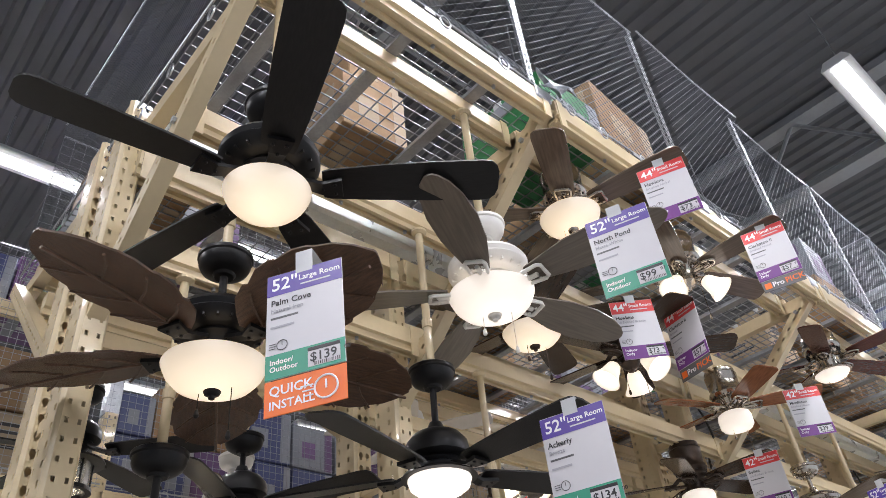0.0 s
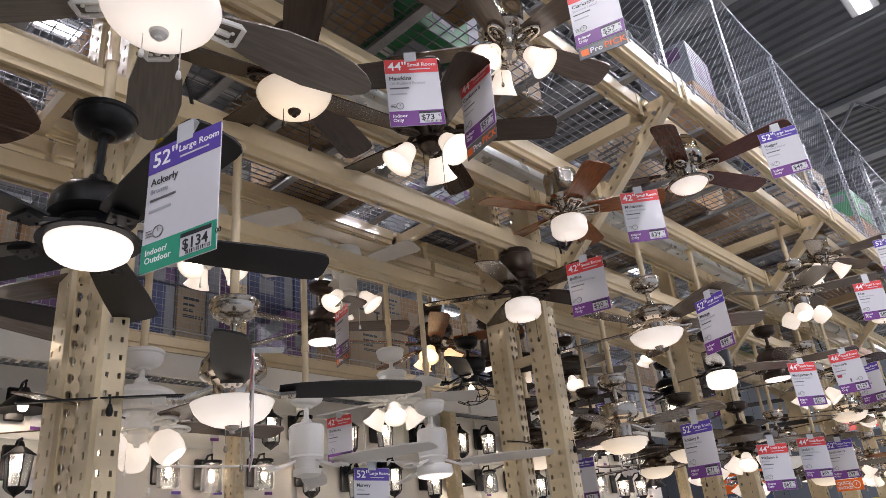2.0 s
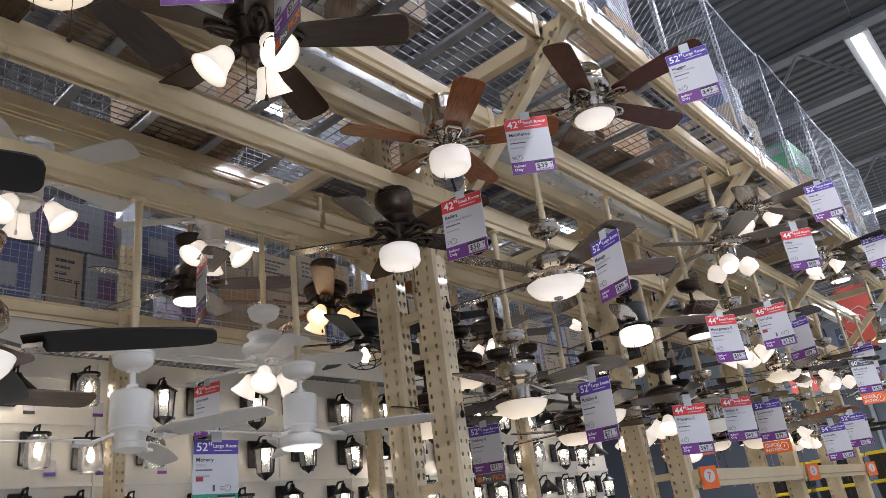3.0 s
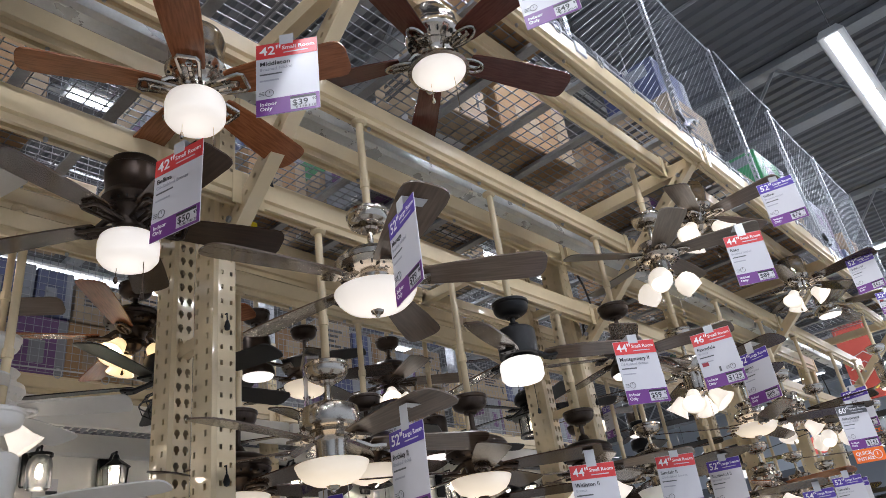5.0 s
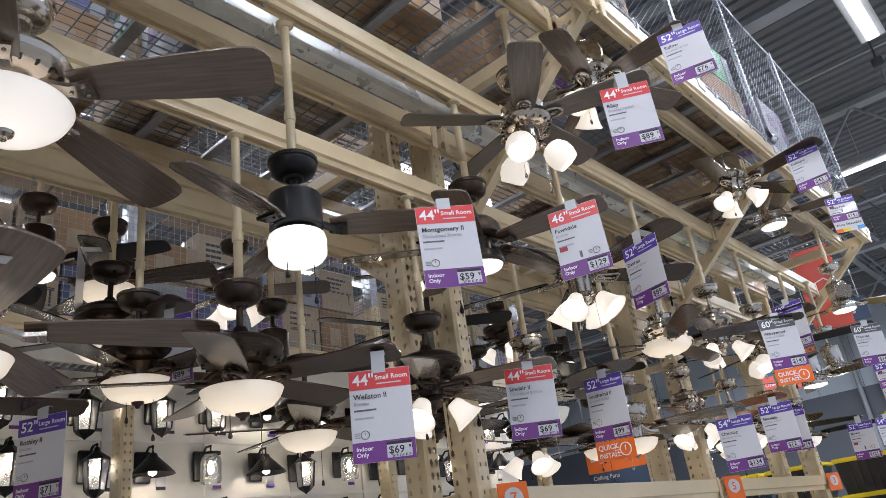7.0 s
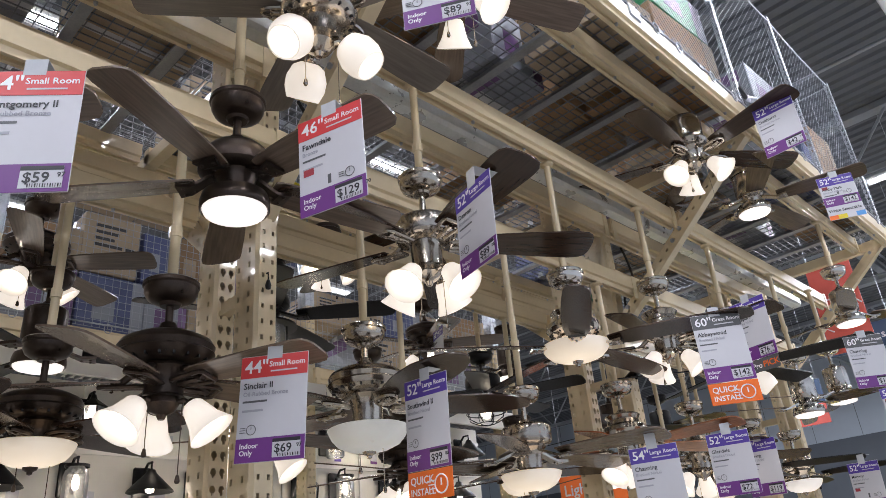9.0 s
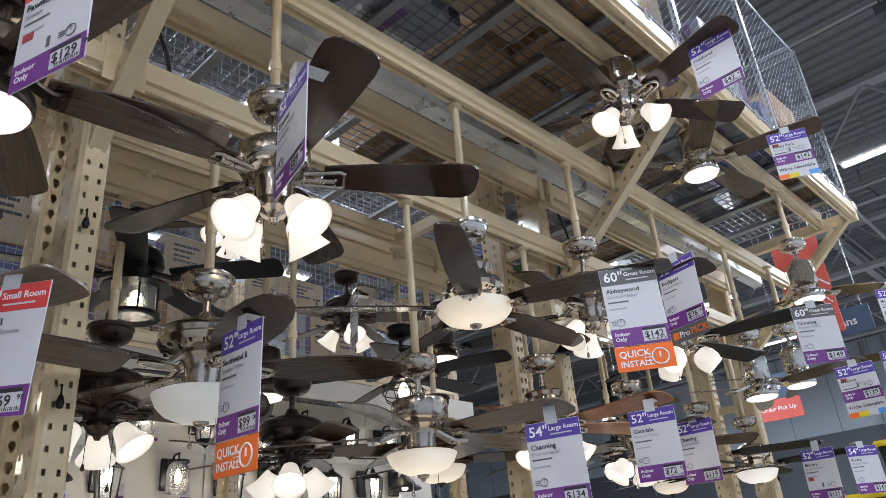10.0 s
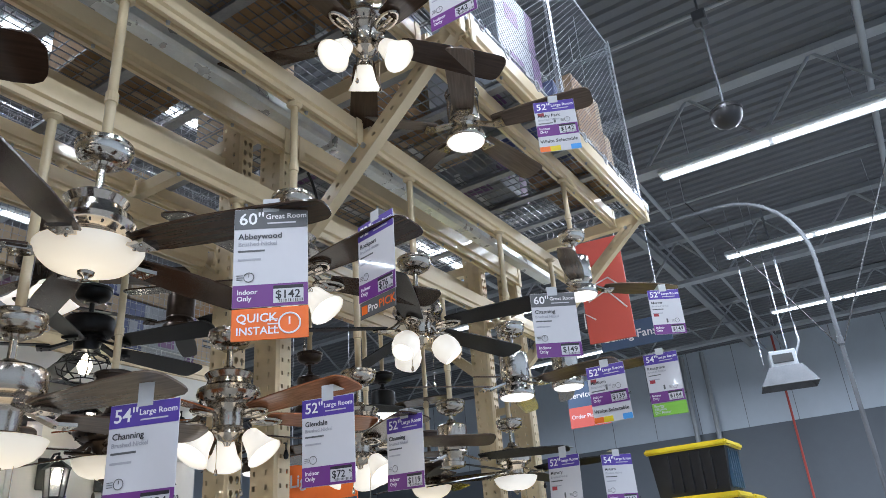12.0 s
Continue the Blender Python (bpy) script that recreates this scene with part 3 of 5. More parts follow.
def bell(bm, m, k=1.0):
    return lathe([(0.022 * k, 0.0), (0.030 * k, -0.008 * k), (0.036 * k, -0.03 * k), (0.044 * k, -0.06 * k), (0.058 * k, -0.088 * k), (0.064 * k, -0.098 * k), (0.060 * k, -0.097 * k), (0.041 * k, -0.06 * k), (0.032 * k, -0.03 * k)], 20, bm, m)


def tulip(bm, m, k=1.0):
    return lathe([(0.026 * k, 0.0), (0.045 * k, -0.012 * k), (0.058 * k, -0.045 * k), (0.057 * k, -0.075 * k), (0.046 * k, -0.105 * k), (0.041 * k, -0.104 * k), (0.052 * k, -0.075 * k), (0.052 * k, -0.045 * k)], 20, bm, m)


def drop_part(t, name, me_or_bm, mat, smooth=40, label=""):
    return part(name, me_or_bm, mat, t, label, smooth)


PROTOS = {}
STYLE = {}


def style(key, span, blades, shape, blade, metal, motor, light, glass, rod=0.10, iron="loop", desc="", kfit=0.0, lift=0.0):
    STYLE[key] = dict(span=span, blades=blades, shape=shape, blade=blade, metal=metal, motor=motor, light=light, glass=glass, rod=rod, iron=iron, desc=desc, kfit=kfit, lift=lift)


def build_fan(key):
    """A fan with its ceiling cup at z = 0, hanging below; the first blade points along +x."""
    s = STYLE[key]
    R, metal = s["span"] * 0.0254 / 2, s["metal"]
    t = thing("ceiling_fan", s["desc"], "ceiling fan", "ceiling fans on the rack")
    flush = s["rod"] == 0
    z = 0.0
    if not flush:
        drop_part(t, "canopy", lathe([(0.0, 0.0), (0.082, 0.0), (0.088, -0.005), (0.088, -0.017), (0.083, -0.022), (0.082, -0.040), (0.074, -0.056), (0.056, -0.068), (0.036, -0.073), (0.030, -0.082), (0.0, -0.082)], 28), metal)
        z = -0.066
        drop_part(t, "downrod", tube(BM(), [(0, 0, z), (0, 0, z - s["rod"])], 0.0125, 12), metal)
        z -= s["rod"]
        drop_part(t, "yoke_cover", lathe([(0.0, 0.02), (0.022, 0.018), (0.030, 0.0), (0.040, -0.014), (0.0, -0.014)], 20), metal).matrix_basis = pose(0, 0, z)
        z -= 0.010
    mo = s["motor"]
    if mo == "dome":
        prof, hgt = [(0.0, 0.0), (0.045, -0.002), (0.085, -0.022), (0.108, -0.05), (0.114, -0.08), (0.112, -0.10), (0.095, -0.112), (0.0, -0.112)], 0.112
    elif mo == "wide":
        prof, hgt = [(0.0, 0.0), (0.05, -0.004), (0.10, -0.018), (0.135, -0.036), (0.146, -0.054), (0.140, -0.070), (0.147, -0.078), (0.138, -0.094), (0.105, -0.112), (0.0, -0.114)], 0.114
    elif mo == "drum":
        prof, hgt = [(0.0, 0.0), (0.10, 0.0), (0.112, -0.008), (0.115, -0.02), (0.115, -0.072), (0.108, -0.084), (0.086, -0.094), (0.0, -0.094)], 0.094
    elif mo == "pot":
        prof, hgt = [(0.0, 0.0), (0.03, 0.0), (0.076, -0.004), (0.088, -0.012), (0.091, -0.02), (0.091, -0.135), (0.084, -0.14), (0.0, -0.14)], 0.14
    elif mo == "vent":
        prof, hgt = [(0.0, 0.0), (0.098, 0.0), (0.108, -0.010), (0.108, -0.048), (0.113, -0.054), (0.113, -0.062), (0.120, -0.070), (0.124, -0.096), (0.116, -0.118), (0.090, -0.134), (0.072, -0.150), (0.0, -0.150)], 0.15
    elif mo == "can":
        prof, hgt = [(0.0, 0.0), (0.072, 0.0), (0.082, -0.008), (0.084, -0.02), (0.084, -0.14), (0.078, -0.15), (0.0, -0.15)], 0.15
    elif mo == "cup":
        prof, hgt = [(0.0, 0.0), (0.092, 0.0), (0.098, -0.006), (0.094, -0.05), (0.090, -0.10), (0.098, -0.112), (0.104, -0.13), (0.092, -0.15), (0.07, -0.162), (0.0, -0.162)], 0.162
    else:
        prof, hgt = [(0.0, 0.0), (0.088, 0.0), (0.096, -0.008), (0.082, -0.03), (0.088, -0.05), (0.118, -0.066), (0.124, -0.088), (0.112, -0.11), (0.08, -0.124), (0.0, -0.124)], 0.124
    if flush:
        drop_part(t, "canopy", lathe([(0.0, 0.0), (0.088, 0.0), (0.092, -0.01), (0.086, -0.035), (0.0, -0.035)], 28), metal)
        z = -0.030
    motor = drop_part(t, "motor_housing", lathe(prof, 32), metal)
    motor.matrix_basis = pose(0, 0, z)
    rmax = max(r for r, _ in prof)
    bm = BM()
    for k in range(20):
        a = k * 18
        box(bm, (rmax * 0.78, -0.003, -hgt + 0.008), (rmax * 0.90, 0.003, -hgt + 0.026), pose(0, 0, 0, 0, 0, a))
    tagged(part("vent_slot", bm, WHITE if metal is WHITE else BLACK, motor), kind="stuff")
    zb = z - hgt - 0.045 + s["lift"]
    zl = zb - s["lift"] - s["kfit"]
    r_iron = 0.075 if s["iron"] == "plain" else 0.07
    r_plate = 0.17 if s["span"] < 50 else 0.21
    bme = blade_mesh(s["shape"], r_plate - 0.055, R, s["blade"])
    ime = iron_mesh(s["iron"], r_iron, r_plate, metal)
    vme = vein_meshes(r_plate - 0.055, R) if s["shape"] == "leaf" else ()
    for k in range(s["blades"]):
        m = pose(0, 0, zb, 0, 0, 360 * k / s["blades"])
        b = part("blade", bme, None, t, at=m)
        part("blade_iron", ime, None, t, at=m)
        for one in vme:
            part("vein", one, None, b)
    deep = max(0.02, zb - zl)
    hub = drop_part(t, "flywheel_hub", lathe([(0.0, 0.052), (0.078, 0.050), (0.082, 0.036), (0.066, 0.022), (0.058, 0.0), (0.058, -deep + 0.006), (0.064, -deep), (0.0, -deep)], 24), metal)
    hub.matrix_basis = pose(0, 0, zb)
    li, glass = s["light"], s["glass"]
    if li in ("bowl", "bigbowl", "widebowl", "dome", "plainbowl"):
        k, d = {"bowl": (0.135, 0.082), "bigbowl": (0.148, 0.088), "widebowl": (0.150, 0.078), "dome": (0.112, 0.062), "plainbowl": (0.120, 0.075)}[li]
        drop_part(t, "fitter", lathe([(0.0, 0.004), (0.05, 0.004), (0.062, -0.008), (0.066, -0.02), (0.0, -0.02)], 24) if li != "dome" else lathe([(0.0, 0.01), (0.07, 0.008), (k + 0.014, -0.01), (k + 0.016, -0.022), (k, -0.026)], 28), metal).matrix_basis = pose(0, 0, zl)
        zz = zl - 0.012
        prof = [(k * 0.97, 0.0), (k * 1.03, -0.004), (k, -0.014), (k * 0.93, -d * 0.42), (k * 0.78, -d * 0.70), (k * 0.52, -d * 0.90), (k * 0.25, -d * 0.985), (0, -d)]
        sh = drop_part(t, "glass_bowl", lathe(prof, 36), glass, 60)
        sh.matrix_basis = pose(0, 0, zz)
        if li not in ("dome", "plainbowl"):
            drop_part(t, "finial", lathe([(0.0, 0.004), (0.026, 0.002), (0.022, -0.008), (0.010, -0.014), (0.009, -0.022), (0.0, -0.026)], 16), metal).matrix_basis = pose(0, 0, zz - d)
    elif li == "drum":
        drop_part(t, "fitter", lathe([(0.0, 0.004), (0.07, 0.004), (0.078, -0.012), (0.0, -0.012)], 28), metal).matrix_basis = pose(0, 0, zl)
        drop_part(t, "glass_drum", lathe([(0.076, 0.0), (0.094, -0.010), (0.099, -0.03), (0.097, -0.080), (0.084, -0.098), (0.055, -0.107), (0.0, -0.110)], 32), glass, 60).matrix_basis = pose(0, 0, zl - 0.008)
    elif li == "brim":
        drop_part(t, "brim", lathe([(0.0, 0.03), (0.07, 0.028), (0.09, 0.012), (0.128, -0.008), (0.132, -0.016), (0.104, -0.018)], 32), metal).matrix_basis = pose(0, 0, zl)
        drop_part(t, "glass_drum", lathe([(0.108, -0.012), (0.110, -0.024), (0.102, -0.048), (0.078, -0.066), (0.04, -0.073), (0.0, -0.075)], 32), glass, 60).matrix_basis = pose(0, 0, zl)
    elif li == "disk":
        drop_part(t, "light_ring", lathe([(0.0, 0.03), (0.075, 0.03), (0.097, 0.022), (0.103, 0.0), (0.103, -0.022), (0.098, -0.028), (0.094, -0.024)], 32), metal).matrix_basis = pose(0, 0, zl)
        drop_part(t, "diffuser", lathe([(0.096, -0.022), (0.090, -0.034), (0.056, -0.042), (0.0, -0.045)], 32), glass, 60).matrix_basis = pose(0, 0, zl)
    elif li in ("three", "four", "tulip"):
        n = 4 if li == "four" else 3
        drop_part(t, "fitter", lathe([(0.0, 0.004), (0.046, 0.002), (0.05, -0.02), (0.036, -0.042), (0.016, -0.052), (0.010, -0.066), (0.0, -0.068)], 20), metal).matrix_basis = pose(0, 0, zl)
        for i in range(n):
            a = 360 / n * i + 25
            m = pose(0, 0, zl - 0.012, 0, 0, a)
            part("light_arm", tube(BM(), [(0.03, 0, -0.006), (0.065, 0, 0.0), (0.085, 0, -0.012)], 0.009, 8), metal, t, at=m)
            sm = m @ pose(0.082, 0, -0.008, 0, -38, 0)
            cup = part("shade_cup", lathe([(0.0, 0.006), (0.018, 0.004), (0.026, -0.012), (0.024, -0.014)], 16), metal, t, at=sm)
            f = tulip if li == "tulip" else bell
            part("glass_shade", f(BM(), Matrix(), 1.12), glass, t, smooth=50, at=sm @ pose(0, 0, -0.006))
            part("bulb", lathe([(0.0, -0.01), (0.014, -0.02), (0.028, -0.05), (0.024, -0.07), (0.0, -0.082)], 14), BULB, t, smooth=60, at=sm)
    elif li == "lantern":
        drop_part(t, "lantern_cap", lathe([(0.0, 0.02), (0.06, 0.016), (0.15, -0.02), (0.152, -0.03), (0.0, -0.028)], 28), metal).matrix_basis = pose(0, 0, zl)
        drop_part(t, "seeded_glass", lathe([(0.092, -0.03), (0.094, -0.15), (0.090, -0.15), (0.088, -0.03)], 28), glass, 60).matrix_basis = pose(0, 0, zl)
        drop_part(t, "lantern_base", lathe([(0.088, -0.150), (0.112, -0.150), (0.114, -0.168), (0.088, -0.168), (0.088, -0.15)], 28), metal).matrix_basis = pose(0, 0, zl)
        for i in range(6):
            part("stile", tube(BM(), [(0.1, 0, -0.03), (0.1, 0, -0.15)], 0.005, 6), metal, t, at=pose(0, 0, zl, 0, 0, 60 * i))
        part("bulb", lathe([(0.0, -0.03), (0.014, -0.045), (0.03, -0.085), (0.02, -0.11), (0.0, -0.118)], 14), BULB, t, smooth=60, at=pose(0, 0, zl))
    elif li == "cage":
        for i in range(8):
            pts = [(0.04, 0, 0.0), (0.10, 0, -0.03), (0.125, 0, -0.07), (0.11, 0, -0.11), (0.06, 0, -0.135)]
            part("cage_wire", tube(BM(), pts, 0.0035, 5), metal, t, at=pose(0, 0, zl, 0, 0, 45 * i))
        for r, zz in ((0.125, -0.07), (0.06, -0.135), (0.10, -0.03)):
            part("cage_ring", tube(BM(), [(r * math.cos(i * math.pi / 12), r * math.sin(i * math.pi / 12), zz) for i in range(25)], 0.0035, 5), metal, t, at=pose(0, 0, zl))
        part("bulb", lathe([(0.0, -0.0), (0.016, -0.02), (0.034, -0.065), (0.022, -0.10), (0.0, -0.108)], 14), BULB, t, smooth=60, at=pose(0, 0, zl))
    else:
        drop_part(t, "bottom_cap", lathe([(0.05, 0.0), (0.07, -0.006), (0.066, -0.03), (0.03, -0.042), (0.0, -0.044)], 24), metal).matrix_basis = pose(0, 0, zl + 0.02)
    if li in ("bowl", "bigbowl", "three", "four", "tulip", "dome", "drum"):
        for dx, dl in ((0.05, 0.24), (-0.035, 0.16)):
            c = part("pull_chain", tube(BM(), [(dx, dx * 0.6, zl - 0.02), (dx, dx * 0.6, zl - dl)], 0.0016, 5), metal, t)
            part("fob", lathe([(0.0, 0.016), (0.005, 0.010), (0.008, -0.006), (0.005, -0.012), (0.0, -0.013)], 10), metal, c, at=pose(dx, dx * 0.6, zl - dl))
    t["blade_drop"] = zb
    return t


def fan(key, x, y, z, turn, label=""):
    m = pose(x, y, z, random.uniform(-0.8, 0.8), random.uniform(-0.8, 0.8), turn)
    if key not in PROTOS:
        t = build_fan(key)
        PROTOS[key] = t
        t.matrix_basis = m
    else:
        t = copy_thing(PROTOS[key], m)
    if label:
        tagged(t, label)
    return t


def hang_pipe(x, y, z0, z1):
    t = thing("hanging_pipe", "cream-painted steel pipe hung from a rack beam", "pipe", "hanging pipes", pose(x, y, z0))
    part("pipe", tube(BM(), [(0, 0, 0), (0, 0, z1 - z0)], 0.0165, 12), CREAM, t, smooth=40)
    part("flange", lathe([(0.0, 0.0), (0.034, 0.0), (0.034, -0.010), (0.022, -0.020), (0.0, -0.020)], 16), CREAM, t, at=pose(0, 0, z1 - z0))
    part("coupling", lathe([(0.0165, 0.02), (0.021, 0.018), (0.021, -0.018), (0.0165, -0.02)], 12), CREAM, t, at=pose(0, 0, (z1 - z0) * 0.3))


# ---- price signs ----
TEXTS = {}
BLANK = bpy.data.meshes.new("blank")


def lettering(s, size, parent, x, z, mat, align="LEFT", y=-0.0042):
    """Raised ink letters on the face of a sign; their meshes are made in one go at the end."""
    ob = part("lettering", BLANK, None, parent, at=pose(x, y, z, 90))
    TEXTS.setdefault((s, size, align, mat), []).append(ob)
    return ob


def cut_letters():
    made = []
    for (s, size, align, mat), users in TEXTS.items():
        c = bpy.data.curves.new("lettering", "FONT")
        c.body, c.size, c.align_x, c.resolution_u, c.extrude, c.offset = s, size, align, 2, 0.0003, size * 0.013
        made.append((new("lettering_curve", c), mat, users))
    depsgraph = bpy.context.evaluated_depsgraph_get()
    for o, mat, users in made:
        me = bpy.data.meshes.new_from_object(o.evaluated_get(depsgraph))
        me.materials.clear()
        me.materials.append(mat)
        for u in users:
            u.data = me
    for o, _, _ in made:
        bpy.data.objects.remove(o)


def slab(parent, name, x0, x1, z0, z1, mat, y=-0.003, t=0.001, label=""):
    return part(name, box(BM(), (x0, y - t, z0), (x1, y, z1)), mat, parent, label)


HEADS = {"42": RED, "44": RED, "46": RED, "48": VIOLET, "52": VIOLET, "54": VIOLET, "60": GREY_INK}
ROOMS = {"42": "Small Room", "44": "Small Room", "46": "Small Room", "48": "Medium Room", "52": "Large Room", "54": "Large Room", "60": "Great Room"}
COLOURS = {"42": "red", "44": "red", "46": "red", "48": "violet", "52": "violet", "54": "violet", "60": "slate-grey"}


def price_sign(m, inch, title, finish_name, price, foot="indoor", extra="", icons=1, bars=True, reach=0.028):
    w, h = 0.195, 0.288
    t = thing("price_sign", "white price card with a %s header, taped to a fan blade" % COLOURS[inch], "price sign", "fan price signs", m)
    panel = part("card", bevelled((-w / 2, -0.003, -h), (w / 2, 0, 0), 0.0012), PAPER, t)
    slab(t, "header_band", -w / 2 + 0.001, w / 2 - 0.001, -0.062, -0.002, HEADS[inch])
    fcol = GREEN if foot == "outdoor" else PURPLE
    fz = -h + (0.088 if extra == "colour" else 0.001)
    slab(t, "footer_band", -w / 2 + 0.001, w / 2 - 0.001, fz, fz + 0.062, fcol)
    lettering(inch + "''", 0.050, t, -w / 2 + 0.012, -0.048, BRIGHT_INK)
    lettering(ROOMS[inch], 0.0215, t, -w / 2 + 0.083, -0.034, BRIGHT_INK)
    slab(t, "small_print", -w / 2 + 0.088, w / 2 - 0.03, -0.049, -0.045, PAPER, -0.0042, 0.0004)
    lettering(title, 0.0235, t, -w / 2 + 0.012, -0.092, INK)
    lettering(finish_name, 0.0165, t, -w / 2 + 0.012, -0.112, PALE_INK)
    slab(t, "code_bar", -w / 2 + 0.012, -w / 2 + 0.082, -0.130, -0.1245, GREY_INK, -0.0034, 0.0004)
    if bars:
        slab(t, "maker_mark", -w / 2 + 0.012, -w / 2 + 0.072, -0.155, -0.149, PALE_INK, -0.0034, 0.0004)
    zi = fz + 0.062 + 0.022
    if icons > 1:
        slab(t, "badge", -w / 2 + 0.014, -w / 2 + 0.045, zi + 0.03, zi + 0.05, BOX_RED, -0.0034, 0.0004)
    ic = BM()
    cx = -w / 2 + (0.042 if icons == 1 else 0.15)
    tube(ic, [(cx + 0.013 * math.cos(i * math.pi / 8), -0.0042, zi + 0.013 * math.sin(i * math.pi / 8)) for i in range(17)], 0.0011, 4)
    tube(ic, [(cx, -0.0042, zi), (cx, -0.0042, zi + 0.009)], 0.001, 4)
    for k in (-0.006, 0, 0.006):
        tube(ic, [(cx - 0.032, -0.0042, zi + k), (cx - 0.016, -0.0042, zi + k)], 0.0009, 4)
    part("timer_icon", ic, GREY_INK, t)
    if icons > 1:
        slab(t, "bulb_icon", -0.012, -0.002, zi - 0.012, zi + 0.014, GREY_INK, -0.0034, 0.0004)
    lines = {"indoor": ("Indoor", "Only"), "outdoor": ("Indoor/", "Outdoor")}[foot]
    for i, s in enumerate(lines):
        lettering(s, 0.019, t, -w / 2 + 0.012, fz + 0.036 - 0.018 * i, BRIGHT_INK)
    slab(t, "price_label", 0.008, w / 2 - 0.012, fz + 0.008, fz + 0.056, PAPER, -0.0042, 0.0006)
    slab(t, "price_strip", 0.008, w / 2 - 0.012, fz + 0.047, fz + 0.056, INK, -0.005, 0.0004)
    lettering("$" + price[:-2] if len(price) > 4 else "$" + price[:-2], 0.032, t, 0.013, fz + 0.020, INK, y=-0.0056)
    lettering(price[-2:], 0.015, t, 0.013 + 0.0205 * (len(price[:-2]) + 1), fz + 0.031, INK, y=-0.0056)
    bc = BM()
    for i in range(14):
        xx = 0.024 + i * 0.0045
        box(bc, (xx, -0.0056, fz + 0.0095), (xx + (0.0012 if i % 3 else 0.0022), -0.005, fz + 0.0175))
    tagged(part("barcode", bc, INK, t), kind="stuff")
    tape = box(BM(), (-0.022, -0.0046, -0.012), (0.022, -0.0034, reach))
    box(tape, (-0.022, -0.0034, reach - 0.0012), (0.022, 0.085, reach))
    part("tape", tape, TAPE, t, "strip of clear tape")
    if extra == "quick":
        a = part("tag", bevelled((-w / 2, -0.003, -h - 0.088), (w / 2, 0, -h - 0.002), 0.001), ORANGE, t, "orange installation tag")
        lettering("QUICK", 0.033, a, -w / 2 + 0.012, -h - 0.040, BRIGHT_INK)
        lettering("INSTALL", 0.029, a, -w / 2 + 0.012, -h - 0.073, BRIGHT_INK)
        ic = BM()
        cx, cz = w / 2 - 0.048, -h - 0.047
        tube(ic, [(cx + 0.027 * math.cos(i * math.pi / 10), -0.0042, cz + 0.027 * math.sin(i * math.pi / 10)) for i in range(21)], 0.0025, 5)
        tube(ic, [(cx, -0.0042, cz - 0.004), (cx, -0.0042, cz + 0.016)], 0.0025, 5)
        for k in (-0.012, 0, 0.012):
            tube(ic, [(cx - 0.055 - k * 0.4, -0.0042, cz + k), (cx - 0.03, -0.0042, cz + k)], 0.0018, 5)
        part("timer_icon", ic, BRIGHT_INK, a)
    if extra == "pick":
        a = part("tag", bevelled((-w / 2 + 0.004, -0.003, -h - 0.060), (w / 2 - 0.004, 0, -h - 0.001), 0.001), GREY_INK, t, "dark grey recommendation tag")
        slab(a, "logo_square", -w / 2 + 0.014, -w / 2 + 0.044, -h - 0.046, -h - 0.016, ORANGE, -0.003, 0.001)
        lettering("Pro", 0.036, a, -w / 2 + 0.048, -h - 0.043, BRIGHT_INK)
        lettering("PICK", 0.040, a, -w / 2 + 0.106, -h - 0.044, ORANGE)
    if extra == "energy":
        a = part("tag", bevelled((-w / 2, -0.003, -h - 0.075), (w / 2, 0, -h - 0.002), 0.001), LIME, t, "lime green energy tag")
        for i, s in enumerate(("Energy", "Efficient", "DC Motor")):
            lettering(s, 0.021, a, -w / 2 + 0.012, -h - 0.024 - i * 0.019, PAPER)
    if extra == "colour":
        lettering("White Selectable", 0.0255, t, -w / 2 + 0.008, -h + 0.050, INK)
        for i, c in enumerate((ORANGE, YELLOW, PAPER, BLUE_INK)):
            slab(t, "colour_patch", -w / 2 + 0.001 + i * (w - 0.002) / 4, -w / 2 + 0.001 + (i + 1) * (w - 0.002) / 4, -h + 0.002, -h + 0.030, c, -0.0032, 0.0004)


def fan_with_sign(key, x, y, z, turn, sign=None, beam=None, spot=None, label="", at=0):
    """The fan with its cup at z, its pipe up to the beam, and its card on the tip of the blade that points to `turn`."""
    f = fan(key, x, y, z, turn, label)
    if beam and beam - z > 0.03:
        hang_pipe(x, y, z, beam)
    if sign:
        s = STYLE[key]
        if spot:
            cx, cy, cz, facing = spot
            price_sign(pose(cx, cy, cz, random.uniform(-2, 1), random.uniform(-2, 2), facing + 90), *sign, reach=max(0.028, z + PROTOS[key]["blade_drop"] - cz - 0.004))
            return
        R = s["span"] * 0.0254 / 2 - 0.125
        a = radians(turn + at)
        side = turn + at - 90 if math.cos(radians(turn + at - 90 + 60)) > 0 else turn + at + 90
        n = Vector((math.cos(radians(side)), math.sin(radians(side)), 0))
        p = Vector((x + R * math.cos(a), y + R * math.sin(a), z + PROTOS[key]["blade_drop"] - 0.036)) + n * 0.055
        price_sign(Matrix.Translation(p) @ pose(0, 0, 0, random.uniform(-3, 1), random.uniform(-2.5, 2.5), side + 90), *sign)


